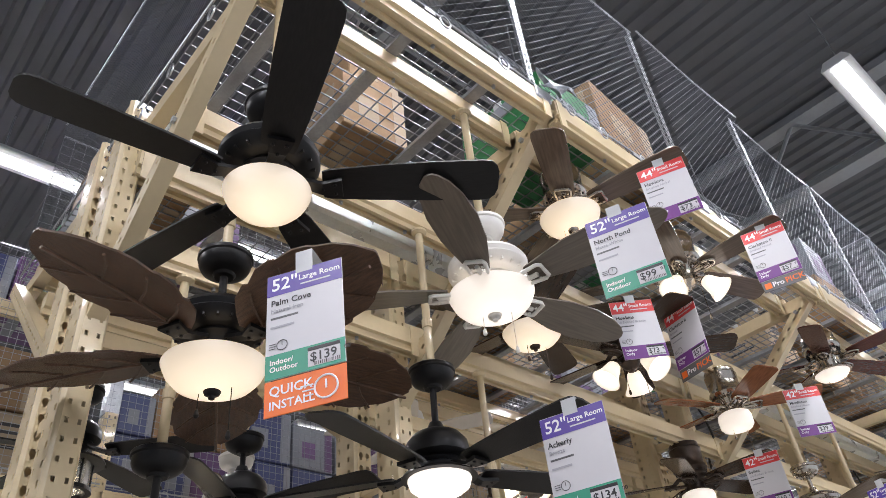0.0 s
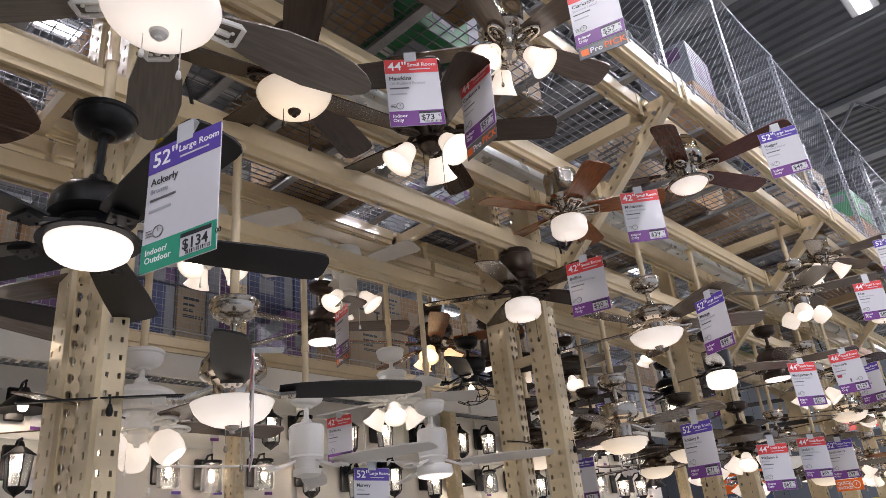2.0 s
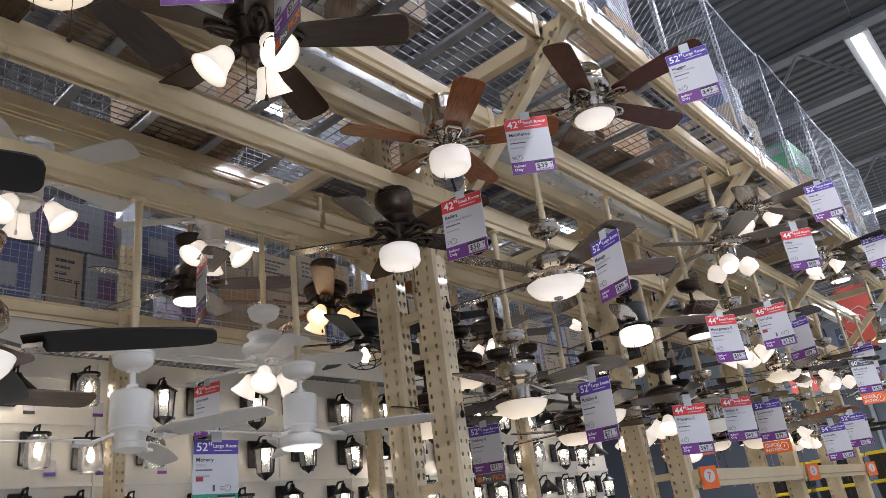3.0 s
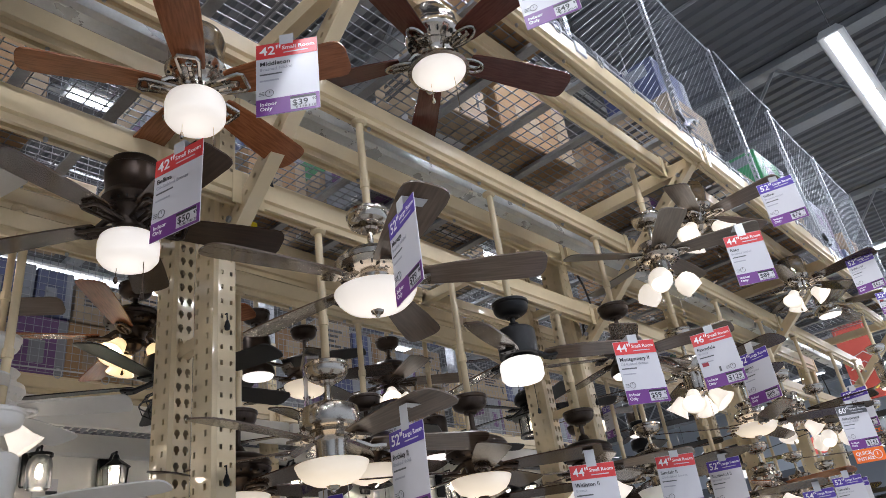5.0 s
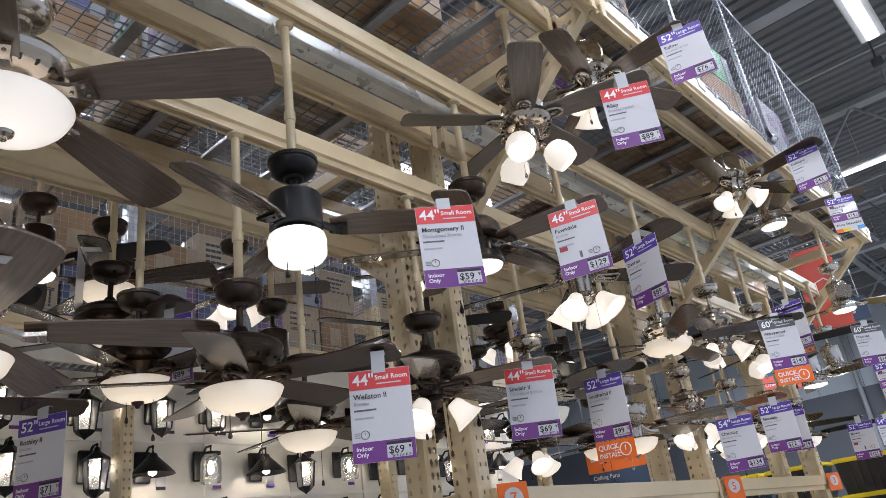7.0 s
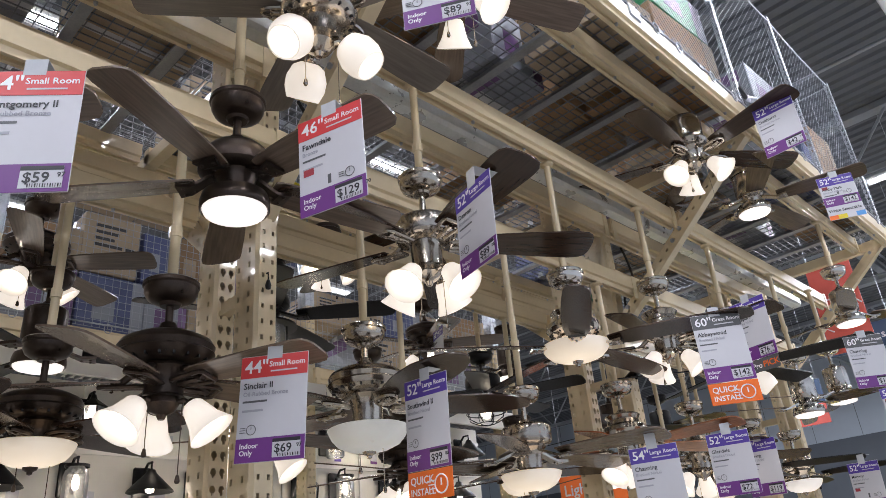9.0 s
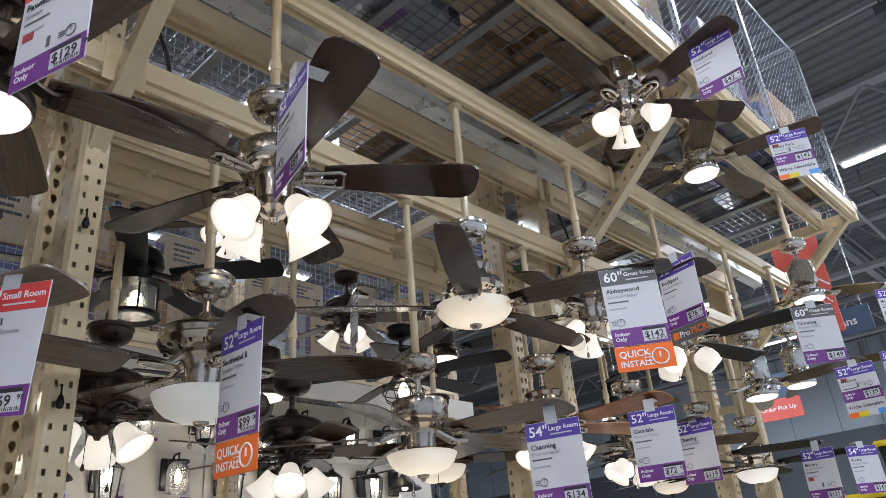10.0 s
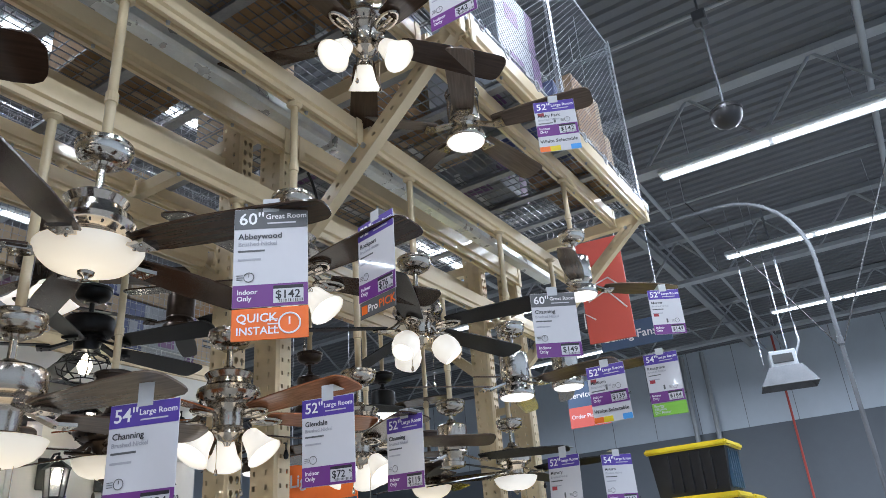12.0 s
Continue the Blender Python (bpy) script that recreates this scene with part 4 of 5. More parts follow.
style("black_bowl", 52, 5, "plain", B_BLACK, BLACK, "wide", "plainbowl", GLOW_CREAM, 0.1, "plain", "matte black ceiling fan with a lit cream glass bowl", 0.01)
style("palm", 52, 5, "leaf", B_LEAF, BLACK, "wide", "bigbowl", GLOW_CREAM, 0.12, "plain", "tropical ceiling fan with carved brown leaf blades and a lit bowl", 0.03)
style("white_bowl", 52, 5, "point", B_GREY, WHITE, "wide", "bigbowl", GLOW_WHITE, 0.07, "box", "matte white ceiling fan with grey blades and a lit bowl", 0.0)
style("black_disk", 52, 5, "plain", B_BLACK, BLACK, "dome", "brim", GLOW_DISK, 0.165, "plain", "matte black five-blade ceiling fan with a lit round light", 0.0)
style("nickel_bowl_flush", 44, 5, "plain", B_TAUPE, NICKEL, "cup", "bowl", GLOW_CREAM, 0, "box", "flush brushed nickel ceiling fan with a lit cream bowl", 0.02)
style("nickel_three_flush", 44, 5, "plain", B_TAUPE, NICKEL, "cup", "three", GLOW_BELL, 0, "loop", "flush brushed nickel ceiling fan with three lit bell shades", 0.04)
style("nickel_three_dark", 52, 5, "plain", B_DARK, NICKEL, "cup", "three", GLOW_BELL, 0, "loop", "flush brushed nickel fan with dark blades and three lit shades", 0.04)
style("bronze_bowl_flush", 44, 5, "plain", B_DARK, BRONZE, "cup", "bowl", GLOW_CREAM, 0, "loop", "flush bronze ceiling fan with dark blades and a lit cream bowl", 0.03)
style("bronze_three_flush", 44, 5, "plain", B_DARK, BRONZE, "cup", "three", GLOW_BELL, 0, "loop", "flush oil-rubbed bronze ceiling fan with three lit shades", 0.04)
style("nickel_cherry", 42, 5, "plain", B_CHERRY, NICKEL, "cup", "drum", GLOW_WHITE, 0, "box", "flush nickel ceiling fan with cherry blades and a lit drum", 0.035)
style("nickel_mahogany", 52, 5, "plain", B_MAHOG, NICKEL, "vent", "dome", GLOW_WHITE, 0, "loop", "flush nickel ceiling fan with mahogany blades and a small lit dome", 0.06)
style("bronze_drum", 42, 5, "plain", B_DARK, BRONZE, "cup", "drum", GLOW_WHITE, 0, "box", "flush bronze ceiling fan with dark blades and a lit drum", 0.05)
style("nickel_grey_bowl", 52, 5, "flare", B_TAUPE, NICKEL, "wide", "widebowl", GLOW_WHITE, 0.095, "plain", "brushed nickel fan with taupe walnut blades and a wide lit bowl", 0.0, 0.035)
style("black_drum", 44, 3, "slim", B_TAUPE, BLACK, "pot", "drum", GLOW_DISK, 0.06, "plain", "black three-blade ceiling fan with slim dark blades and a lit drum", -0.04, 0.053)
style("nickel_tulip", 44, 5, "plain", B_GREY, NICKEL, "ring", "tulip", GLOW_BELL, 0.11, "loop", "brushed nickel ceiling fan with grey blades and three tulip shades", 0.02, 0.10)
style("bronze_disk", 46, 5, "plain", B_TAUPE, BRONZE, "dome", "disk", GLOW_DISK, 0.095, "plain", "bronze ceiling fan with taupe blades and a lit flat light", 0.05, 0.023)
style("nickel_four", 52, 5, "flare", B_DARK, NICKEL, "drum", "four", GLOW_BELL, 0.12, "box", "brushed nickel ceiling fan with dark blades and four lit bells", 0.06, 0.045)
style("nickel_bigbowl", 60, 5, "slim", B_DARK, CHROME, "ring", "widebowl", GLOW_CREAM, 0.12, "plain", "large brushed nickel ceiling fan with dark slim blades and cream bowl", -0.02)
style("nickel_disk_flush", 52, 5, "plain", B_TAUPE, NICKEL, "can", "disk", GLOW_DISK, 0, "plain", "flush brushed nickel ceiling fan with wood-grain blades and flat light", 0.05)
style("nickel_disk", 52, 3, "slim", B_TAUPE, CHROME, "can", "disk", GLOW_DISK, 0.1, "plain", "polished nickel three-blade ceiling fan with a lit flat light", 0.03)
style("nickel_sixty", 60, 5, "plain", B_BLACK, NICKEL, "ring", "tulip", GLOW_BELL, 0.12, "loop", "large nickel ceiling fan with black blades and lit tulip shades", 0.04)
style("nickel_bell_dark", 52, 5, "plain", B_DARK, NICKEL, "ring", "three", GLOW_BELL, 0.11, "loop", "nickel ceiling fan with dark blades and three lit bell shades", 0.05)
style("bronze_bowl", 44, 5, "plain", B_DARK, BRONZE, "wide", "bowl", GLOW_CREAM, 0.11, "loop", "bronze ceiling fan with dark blades and a lit cream bowl", 0.02)
style("bronze_three", 44, 5, "plain", B_TAUPE, BRONZE, "wide", "three", GLOW_BELL, 0.09, "box", "bronze ceiling fan with brown blades and three lit bell shades", 0.05)
style("nickel_marble", 52, 5, "point", B_DARK, NICKEL, "wide", "bigbowl", DIM_GLASS, 0.08, "loop", "brushed nickel ceiling fan with an unlit marbled glass bowl, given a faint glow", 0.07)
style("nickel_cream", 52, 5, "flare", B_TAUPE, NICKEL, "drum", "bowl", GLOW_CREAM, 0.1, "plain", "brushed nickel ceiling fan with taupe blades and a lit cream bowl", 0.06)
style("nickel_cherry_bell", 52, 5, "plain", B_CHERRY, NICKEL, "ring", "three", GLOW_BELL, 0.1, "loop", "nickel ceiling fan with cherry blades and three lit bells", 0.05)
style("nickel_plain", 52, 3, "slim", B_BLACK, NICKEL, "can", "none", None, 0.06, "plain", "nickel ceiling fan with black blades and no light", 0.03)
style("nickel_black_bowl", 52, 4, "slim", B_BLACK, NICKEL, "dome", "bowl", GLOW_WHITE, 0.1, "plain", "brushed nickel ceiling fan with black blades and a lit bowl", 0.02)
style("white_drum", 54, 3, "slim", B_WHITE, WHITE, "can", "none", None, 0.09, "plain", "white three-blade ceiling fan with a plain drum motor", 0.03)
style("white_disk", 52, 3, "slim", B_WHITE, WHITE, "can", "disk", GLOW_DISK, 0.08, "plain", "white three-blade ceiling fan with a lit flat light", 0.03)
style("white_three", 42, 5, "plain", B_WHITE, WHITE, "ring", "three", GLOW_BELL, 0.07, "loop", "white ceiling fan with three lit bell shades", 0.03)
style("white_flush", 42, 5, "plain", B_WHITE, WHITE, "cup", "three", GLOW_BELL, 0, "loop", "flush white ceiling fan with three lit bell shades", 0.06, 0.10)
style("white_tulip", 52, 5, "plain", B_TAUPE, WHITE, "wide", "tulip", GLOW_BELL, 0.07, "loop", "white ceiling fan with taupe blades and three tulip shades", 0.03)
style("bronze_amber", 52, 5, "plain", B_CHERRY, BRONZE, "wide", "three", GLOW_AMBER, 0.06, "loop", "bronze ceiling fan with brown blades and three amber bells", 0.03)
style("black_lantern", 52, 5, "plain", B_BLACK, BLACK, "dome", "lantern", SEEDED, 0.09, "plain", "black ceiling fan with a lit seeded glass lantern", 0.03)
style("black_cage", 52, 5, "plain", B_BLACK, BLACK, "drum", "cage", None, 0.08, "plain", "black ceiling fan with a lit wire cage lamp", 0.03)
style("bronze_disk_dark", 52, 3, "slim", B_BLACK, BRONZE, "can", "disk", GLOW_DISK, 0.09, "plain", "bronze three-blade ceiling fan with a lit flat light", 0.03)

MB, AB, BB = 3.83, 3.44, 3.10
S = fan_with_sign
# front upper row
S("black_bowl", -1.39, 0.75, 3.26, 51, None, MB)
S("white_bowl", -1.40, 1.65, 3.21, 12, ("52", "North Pond", "Matte White", "9997", "outdoor"), MB, (-0.86, 1.65, 2.892, -68))
S("nickel_bowl_flush", -1.40, 2.27, 3.82, 13, ("44", "Hawkins", "Brushed Nickel", "7397"), MB, (-0.95, 2.33, 3.555, -66))
S("nickel_three_flush", -1.38, 3.20, 3.82, 0, ("44", "Clarkston II", "Brushed Nickel", "5797", "indoor", "pick"), MB, (-0.92, 3.155, 3.568, -74))
S("nickel_mahogany", -1.43, 5.02, 3.83, -3, ("52", "Hugger", "Brushed Nickel", "4997"), MB, (-0.84, 4.92, 3.562, -68))
S("nickel_tulip", -1.50, 6.85, 3.47, 19, ("44", "Riley", "Brushed Nickel", "8997"), MB, (-1.04, 6.90, 3.15, -58))
S("nickel_three_flush", -1.40, 7.42, 3.83, -6, ("52", "Sidlow", "Brushed Nickel", "7697"), MB, (-0.88, 7.32, 3.566, -72))
S("nickel_three_dark", -1.42, 9.32, 3.83, -15, ("52", "Oakhurst", "Brushed Nickel", "4297"), MB, (-0.91, 9.19, 3.6, -90))
S("nickel_disk_flush", -1.45, 10.19, 3.83, 11, ("52", "Ashby Park", "Brushed Nickel", "14297", "indoor", "colour", 2), MB, (-0.968, 10.215, 3.575, -63))
S("nickel_disk", -1.43, 11.42, 3.44, 46, ("52", "Mercer", "Brushed Nickel", "14900", "indoor", "", 2), MB, (-1.015, 11.73, 3.03, -57))
# front middle row
S("palm", -1.81, 0.84, 2.97, 8, ("52", "Palm Cove", "Natural Iron", "13900", "outdoor", "quick", 1), AB, (-1.24, 0.78, 2.56, -58))
S("black_disk", -1.78, 1.68, 2.78, 0, ("52", "Ackerly", "Bronze", "13400", "outdoor", "", 1), AB, (-1.15, 1.61, 2.342, -73))
S("bronze_bowl_flush", -1.79, 2.35, 3.45, 41, ("44", "Hawkins", "Oil-Rubbed Bronze", "7397"), AB, (-1.4, 2.58, 3.2, -42))
S("bronze_three_flush", -1.72, 3.0, 3.45, -27, ("44", "Clarkston II", "Bronze", "5797", "indoor", "pick"), AB, (-1.31, 2.84, 3.214, -104))
S("nickel_cherry", -1.80, 4.15, 3.46, 34, ("42", "Middleton", "Brushed Nickel", "3997"), AB, (-1.41, 4.24, 3.2, -52))
S("nickel_grey_bowl", -1.80, 4.90, 2.985, -27, ("52", "Menage", "Brushed Nickel", "9900"), AB, (-1.32, 4.575, 2.653, -111))
S("black_drum", -1.85, 5.82, 2.828, 48, ("44", "Montgomery II", "Oil-Rubbed Bronze", "5997"), AB, (-1.42, 6.09, 2.53, -39))
S("bronze_disk", -1.80, 6.75, 2.995, 11, ("46", "Fawndale", "Bronze", "12900", "indoor", "", 2), AB, (-1.31, 6.74, 2.662, -71))
S("nickel_four", -1.79, 7.54, 2.99, -16, ("52", "Devron", "Brushed Nickel", "8900"), AB, (-1.315, 7.285, 2.644, -104))
S("nickel_bigbowl", -1.83, 8.50, 2.835, 18, ("60", "Abbeywood", "Brushed Nickel", "14200", "indoor", "quick"), AB, (-1.243, 8.65, 2.468, -54))
S("nickel_bell_dark", -1.81, 9.32, 2.98, -8, ("52", "Rockport", "Brushed Nickel", "7697", "indoor", "pick"), AB, (-1.3, 9.195, 2.665, -104))
S("nickel_sixty", -1.81, 10.18, 2.98, 8, ("60", "Channing", "Brushed Nickel", "14900"), AB, (-1.1, 10.18, 2.603, -56))
S("nickel_disk", -1.77, 11.08, 2.83, -11, ("52", "Madison", "Brushed Nickel", "13900", "indoor", "colour", 2), AB, (-1.18, 10.92, 2.437, -83))
S("nickel_disk", -1.72, 11.72, 2.98, -5, ("54", "Kensgrove", "Brushed Nickel", "18400", "indoor", "energy", 2), AB, (-1.08, 11.62, 2.618, -82))
# front low row
S("black_disk", -2.17, 0.86, 2.44, 20, None, BB)
S("nickel_black_bowl", -2.13, 2.32, 2.44, -32, ("42", "Littleton", "Brushed Nickel", "5900"), BB, (-1.676, 2.109, 2.074, -120))
S("bronze_drum", -2.17, 4.13, 3.11, 1, ("42", "Bellina", "Oil-Rubbed Bronze", "5097"), BB, (-1.695, 4.05, 2.867, -76))
S("nickel_cream", -2.17, 4.95, 2.49, -5, ("52", "Rothley II", "Brushed Nickel", "7197"), BB, (-1.67, 4.85, 2.1, -100))
S("bronze_bowl", -2.17, 5.80, 2.46, 29, ("44", "Wellston II", "Bronze", "6997"), BB, (-1.717, 6.008, 2.052, -49))
S("bronze_three", -2.17, 6.75, 2.49, 21, ("44", "Sinclair II", "Oil-Rubbed Bronze", "6997"), BB, (-1.73, 6.86, 2.145, -57))
S("nickel_marble", -2.18, 7.55, 2.49, -12, ("52", "Southwind II", "Brushed Nickel", "9900", "indoor", "quick"), BB, (-1.7, 7.4, 2.148, -90))
S("nickel_cream", -2.18, 8.50, 2.36, 9, ("54", "Channing", "Brushed Nickel", "13400"), BB, (-1.60, 8.57, 1.99, -67))
S("nickel_cherry_bell", -2.17, 9.34, 2.49, -3, ("52", "Glendale", "Brushed Nickel", "7297"), BB, (-1.58, 9.26, 2.1, -76))
S("nickel_bell_dark", -2.17, 10.16, 2.47, -30, ("52", "Channing", "Brushed Nickel", "11900"), BB, (-1.67, 9.83, 2.124, -96))
S("nickel_plain", -2.17, 11.0, 2.44, 15, ("52", "Merwry", "Brushed Nickel", "12100", "indoor", "", 2), BB, (-1.56, 11.12, 2.056, -98))
S("nickel_black_bowl", -2.17, 11.72, 2.42, 2, ("54", "Antero", "Brushed Nickel", "14200"), BB, (-1.48, 11.71, 2.1, -45))
# rows that face the next aisle
back = [
    ("white_tulip", -2.87, 2.34, 2.46, 15, BB), ("white_drum", -2.86, 3.17, 2.37, 18, BB),
    ("white_flush", -3.26, 2.84, 3.46, 30, AB), ("white_flush", -3.25, 3.80, 3.46, 12, AB), ("bronze_amber", -3.45, 4.76, 3.32, 30, MB),
    ("black_cage", -3.20, 4.83, 3.0, 15, AB), ("black_lantern", -2.85, 1.50, 2.88, 25, BB), ("bronze_bowl", -2.86, 5.77, 2.66, 20, BB),
    ("bronze_three", -3.60, 6.72, 3.42, 50, MB),
    ("bronze_disk_dark", -3.22, 6.70, 2.90, 70, AB), ("bronze_bowl", -2.87, 6.62, 2.48, 33, BB), ("black_lantern", -3.15, 7.72, 3.20, 44, AB),
    ("bronze_three", -2.87, 7.52, 2.52, 12, BB), ("bronze_disk_dark", -3.22, 8.44, 2.84, 28, AB), ("bronze_three", -2.80, 8.32, 2.40, 58, BB),
    ("black_cage", -3.10, 9.29, 2.92, 20, AB), ("bronze_bowl", -2.87, 9.30, 2.45, 50, BB), ("bronze_disk_dark", -3.55, 10.15, 3.40, 15, MB),
    ("bronze_disk", -2.87, 10.20, 2.48, 22, BB), ("bronze_disk_dark", -3.22, 10.95, 2.95, 60, AB), ("black_drum", -2.87, 11.10, 2.48, 35, BB),
    ("bronze_three_flush", -3.62, 8.46, 3.82, 14, MB), ("bronze_disk_dark", -3.60, 5.60, 3.40, 40, MB), ("black_drum", -3.22, 11.75, 2.95, 8, AB),
    ("bronze_bowl", -2.87, 11.8, 2.46, 26, BB), ("white_tulip", -3.22, 1.66, 2.95, 33, AB), ("black_disk", -2.87, 0.75, 2.46, 12, BB),
]
for k, x, y, z, a, b in back:
    S(k, x, y, z, a, None, b)
S("bronze_bowl", -2.87, 5.00, 2.50, 9, ("52", "Rothley II", "Bronze", "7197", "indoor", "pick"), BB, (-2.802, 5.411, 2.12, -62))
S("white_disk", -2.83, 4.01, 2.39, 33, ("52", "Merwry", "White", "12100", "outdoor", "", 2), BB, (-2.804, 3.524, 2.004, -15))
S("white_three", -3.20, 4.08, 2.81, 54, ("42", "Glenmont", "White", "5497"), AB, (-3.576, 3.957, 2.46, -77))
S("bronze_bowl", -3.20, 5.80, 2.92, 6, ("52", "Highbury II", "Bronze", "8997"), AB, (-2.75, 5.849, 2.54, -58))
for k, x, y, z, a, b, sg in (
        ("bronze_disk", -3.60, 3.86, 3.35, 200, MB, ("44", "Clarkston II", "Bronze", "5797", "indoor", "pick")),
        ("bronze_bowl", -3.58, 5.95, 3.35, 185, MB, ("52", "Stratford", "Bronze", "9900")),
        ("bronze_three", -3.60, 9.30, 3.45, 190, MB, ("52", "Crown", "Bronze", "8900")),
        ("black_lantern", -3.58, 1.0, 3.3, 195, MB, ("48", "Harbor", "Iron", "12900", "outdoor"))):
    S(k, x, y, z, a, sg, b, None, at=144)


# ---- cartons on the deck ----
CARTONS = {}


def carton_proto(key):
    body, prn = {"brown": (CARD, CARD_PALE), "kraft": (CARD_PALE, INK), "white": (BOX_DIMMED_WHITE, BOX_PURPLE), "purple": (BOX_PURPLE, BOX_DIMMED_WHITE), "blue": (BOX_BLUE, BOX_DIMMED_WHITE), "green": (BOX_GREEN, BOX_DIMMED_WHITE), "red": (BOX_RED, BOX_DIMMED_WHITE)}[key]
    words = {"brown": "brown corrugated carton", "kraft": "kraft carton with black print", "white": "white printed fan carton in a dimmed colour", "purple": "purple printed fan carton", "blue": "navy printed carton", "green": "green printed carton", "red": "red printed carton"}[key]
    t = thing("carton", words + " stored on the rack", "carton", "stored cartons")
    part("body", bevelled((-0.5, -0.5, 0), (0.5, 0.5, 1), 0.012), body, t)
    for a, b in ((0.9, 1.004), (-0.003, 0.1)):
        part("tape", box(BM(), (-0.05, -0.505, a), (0.05, 0.505, b)), CARD_PALE if key == "brown" else TAPE, t)
    if key == "kraft":
        bm = BM()
        for i, (a, b) in enumerate(((0.2, 0.75), (0.2, 0.62), (0.2, 0.55), (0.2, 0.7))):
            box(bm, (0.5, -0.5 + a, 0.78 - i * 0.11), (0.504, -0.5 + b, 0.83 - i * 0.11))
            box(bm, (-0.5 + a, -0.504, 0.78 - i * 0.11), (-0.5 + b, -0.5, 0.83 - i * 0.11))
        box(bm, (0.5, 0.32, 0.2), (0.504, 0.36, 0.5))
        box(bm, (0.5, 0.26, 0.45), (0.504, 0.42, 0.5))
        tagged(part("print", bm, prn, t), kind="stuff")
    else:
        for lo, hi in (((0.5, 0.30, 0.02), (0.504, 0.49, 0.98)), ((0.5, -0.26, 0.25), (0.504, 0.06, 0.62)), ((-0.36, -0.504, 0.62), (0.36, -0.5, 0.9)), ((-0.32, -0.34, -0.004), (0.30, -0.10, -0.001))):
            part("print", box(BM(), lo, hi), prn, t)
    return t


def carton(key, x, y, z, sx, sy, sz, turn=0):
    if key not in CARTONS:
        t = CARTONS[key] = carton_proto(key)
    else:
        t = copy_thing(CARTONS[key], Matrix())
    t.matrix_basis = pose(x, y, z, 0, 0, turn)
    t.scale = (sx, sy, sz)


rng = random.Random(5)
CARTON_KINDS = ["brown", "brown", "brown", "brown", "brown", "brown", "kraft", "kraft", "white", "white", "blue", "green"]
for bay, bay_end in SPANS:
    for x in (-1.52, -2.12, -2.92, -3.52):
        y = bay + 0.1
        while y < bay_end - 0.3:
            sy = rng.choice((0.36, 0.45, 0.55, 0.7))
            if rng.random() < 0.6 and y + sy < bay_end - 0.05:
                sx, sz = rng.uniform(0.42, 0.56), rng.uniform(0.3, 0.5)
                carton(rng.choice(CARTON_KINDS), x + rng.uniform(-0.03, 0.03), y + sy / 2, 3.988, sx, sy, sz, rng.uniform(-4, 4))
                if rng.random() < 0.45:
                    carton(rng.choice(CARTON_KINDS), x, y + sy / 2, 3.989 + sz, sx * 0.9, sy * 0.92, rng.uniform(0.25, 0.42), rng.uniform(-5, 5))
            y += sy + rng.uniform(0.02, 0.22)


# ---- the lighting aisle behind ----
def far_rack():
    for y in FAR_BAYS:
        t = thing("rack_frame", "cream perforated rack upright of the lighting aisle", "rack frame", "far rack frames", pose(0, y - 0.3, 0))
        part("post", POST_SLOT, None, t, at=pose(-5.32, 0, 0))
        part("post_extension", box(BM(), (-5.38, -0.05, 4.0), (-5.26, 0.05, 5.2)), GALV, t)
    for y in FAR_BAYS[:-1]:
        for z, s in ((3.28, 1.1), (4.55, 1.0)):
            rack_beam(-5.24, y - 0.28, z, size=s, label="cream steel beam of the lighting aisle rack")
        d = thing("shelf_deck", "cream shelf deck carrying boxed lights", "shelf", "far shelf decks", pose(0, y - 0.28, 0))
        part("deck", box(BM(), (-6.3, 0, 3.40), (-5.2, 2.56, 3.415)), CREAM, d)
        c = thing("display_canopy", "white canopy with a grey grille over the light display", "canopy", "display canopies", pose(0, y - 0.28, 0))
        part("fascia", box(BM(), (-5.04, 0.0, 3.02), (-5.0, 2.56, 3.2)), PANEL, c)
        part("soffit", box(BM(), (-5.65, 0.0, 3.18), (-5.045, 2.56, 3.2)), PANEL, c)
        bm = BM()
        for k in range(40):
            box(bm, (-5.6, 0.05 + k * 0.062, 3.15), (-5.1, 0.065 + k * 0.062, 3.176))
        part("grille", bm, DECKBAR, c)
        w = thing("display_wall", "white panelled display wall for wall lights", "display wall", "display walls", pose(0, y - 0.28, 0), "structure")
        part("panel", box(BM(), (-5.80, 0.0, 0), (-5.72, 2.595, 3.18)), PANEL, w)
        bm = BM()
        for z in (1.75, 2.2, 2.65, 3.0):
            box(bm, (-5.722, 0.0, z), (-5.70, 2.595, z + 0.03))
        for k in (0.0, 0.86, 1.72):
            box(bm, (-5.722, k, 1.0), (-5.705, k + 0.025, 3.15))
        part("batten", bm, WHITE, w)
        net_panel(pose(-5.17, y - 0.28, 3.42), 2.56, 1.7, 0.055, 0.0014, True)
    for y0 in [b - 0.3 for b in FAR_BAYS[:-1]]:
        for z0, hmax in ((3.418, 0.55), (3.9, 0.5), (4.66, 0.5)):
            y = y0 + 0.08
            while y < y0 + 2.3:
                sy = rng.choice((0.26, 0.34, 0.42, 0.5))
                if rng.random() < 0.9:
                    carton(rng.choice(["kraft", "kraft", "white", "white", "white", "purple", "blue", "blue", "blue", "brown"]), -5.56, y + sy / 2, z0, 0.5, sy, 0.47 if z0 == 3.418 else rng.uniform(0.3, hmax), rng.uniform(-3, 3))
                y += sy + 0.015


LANTERNS = {}


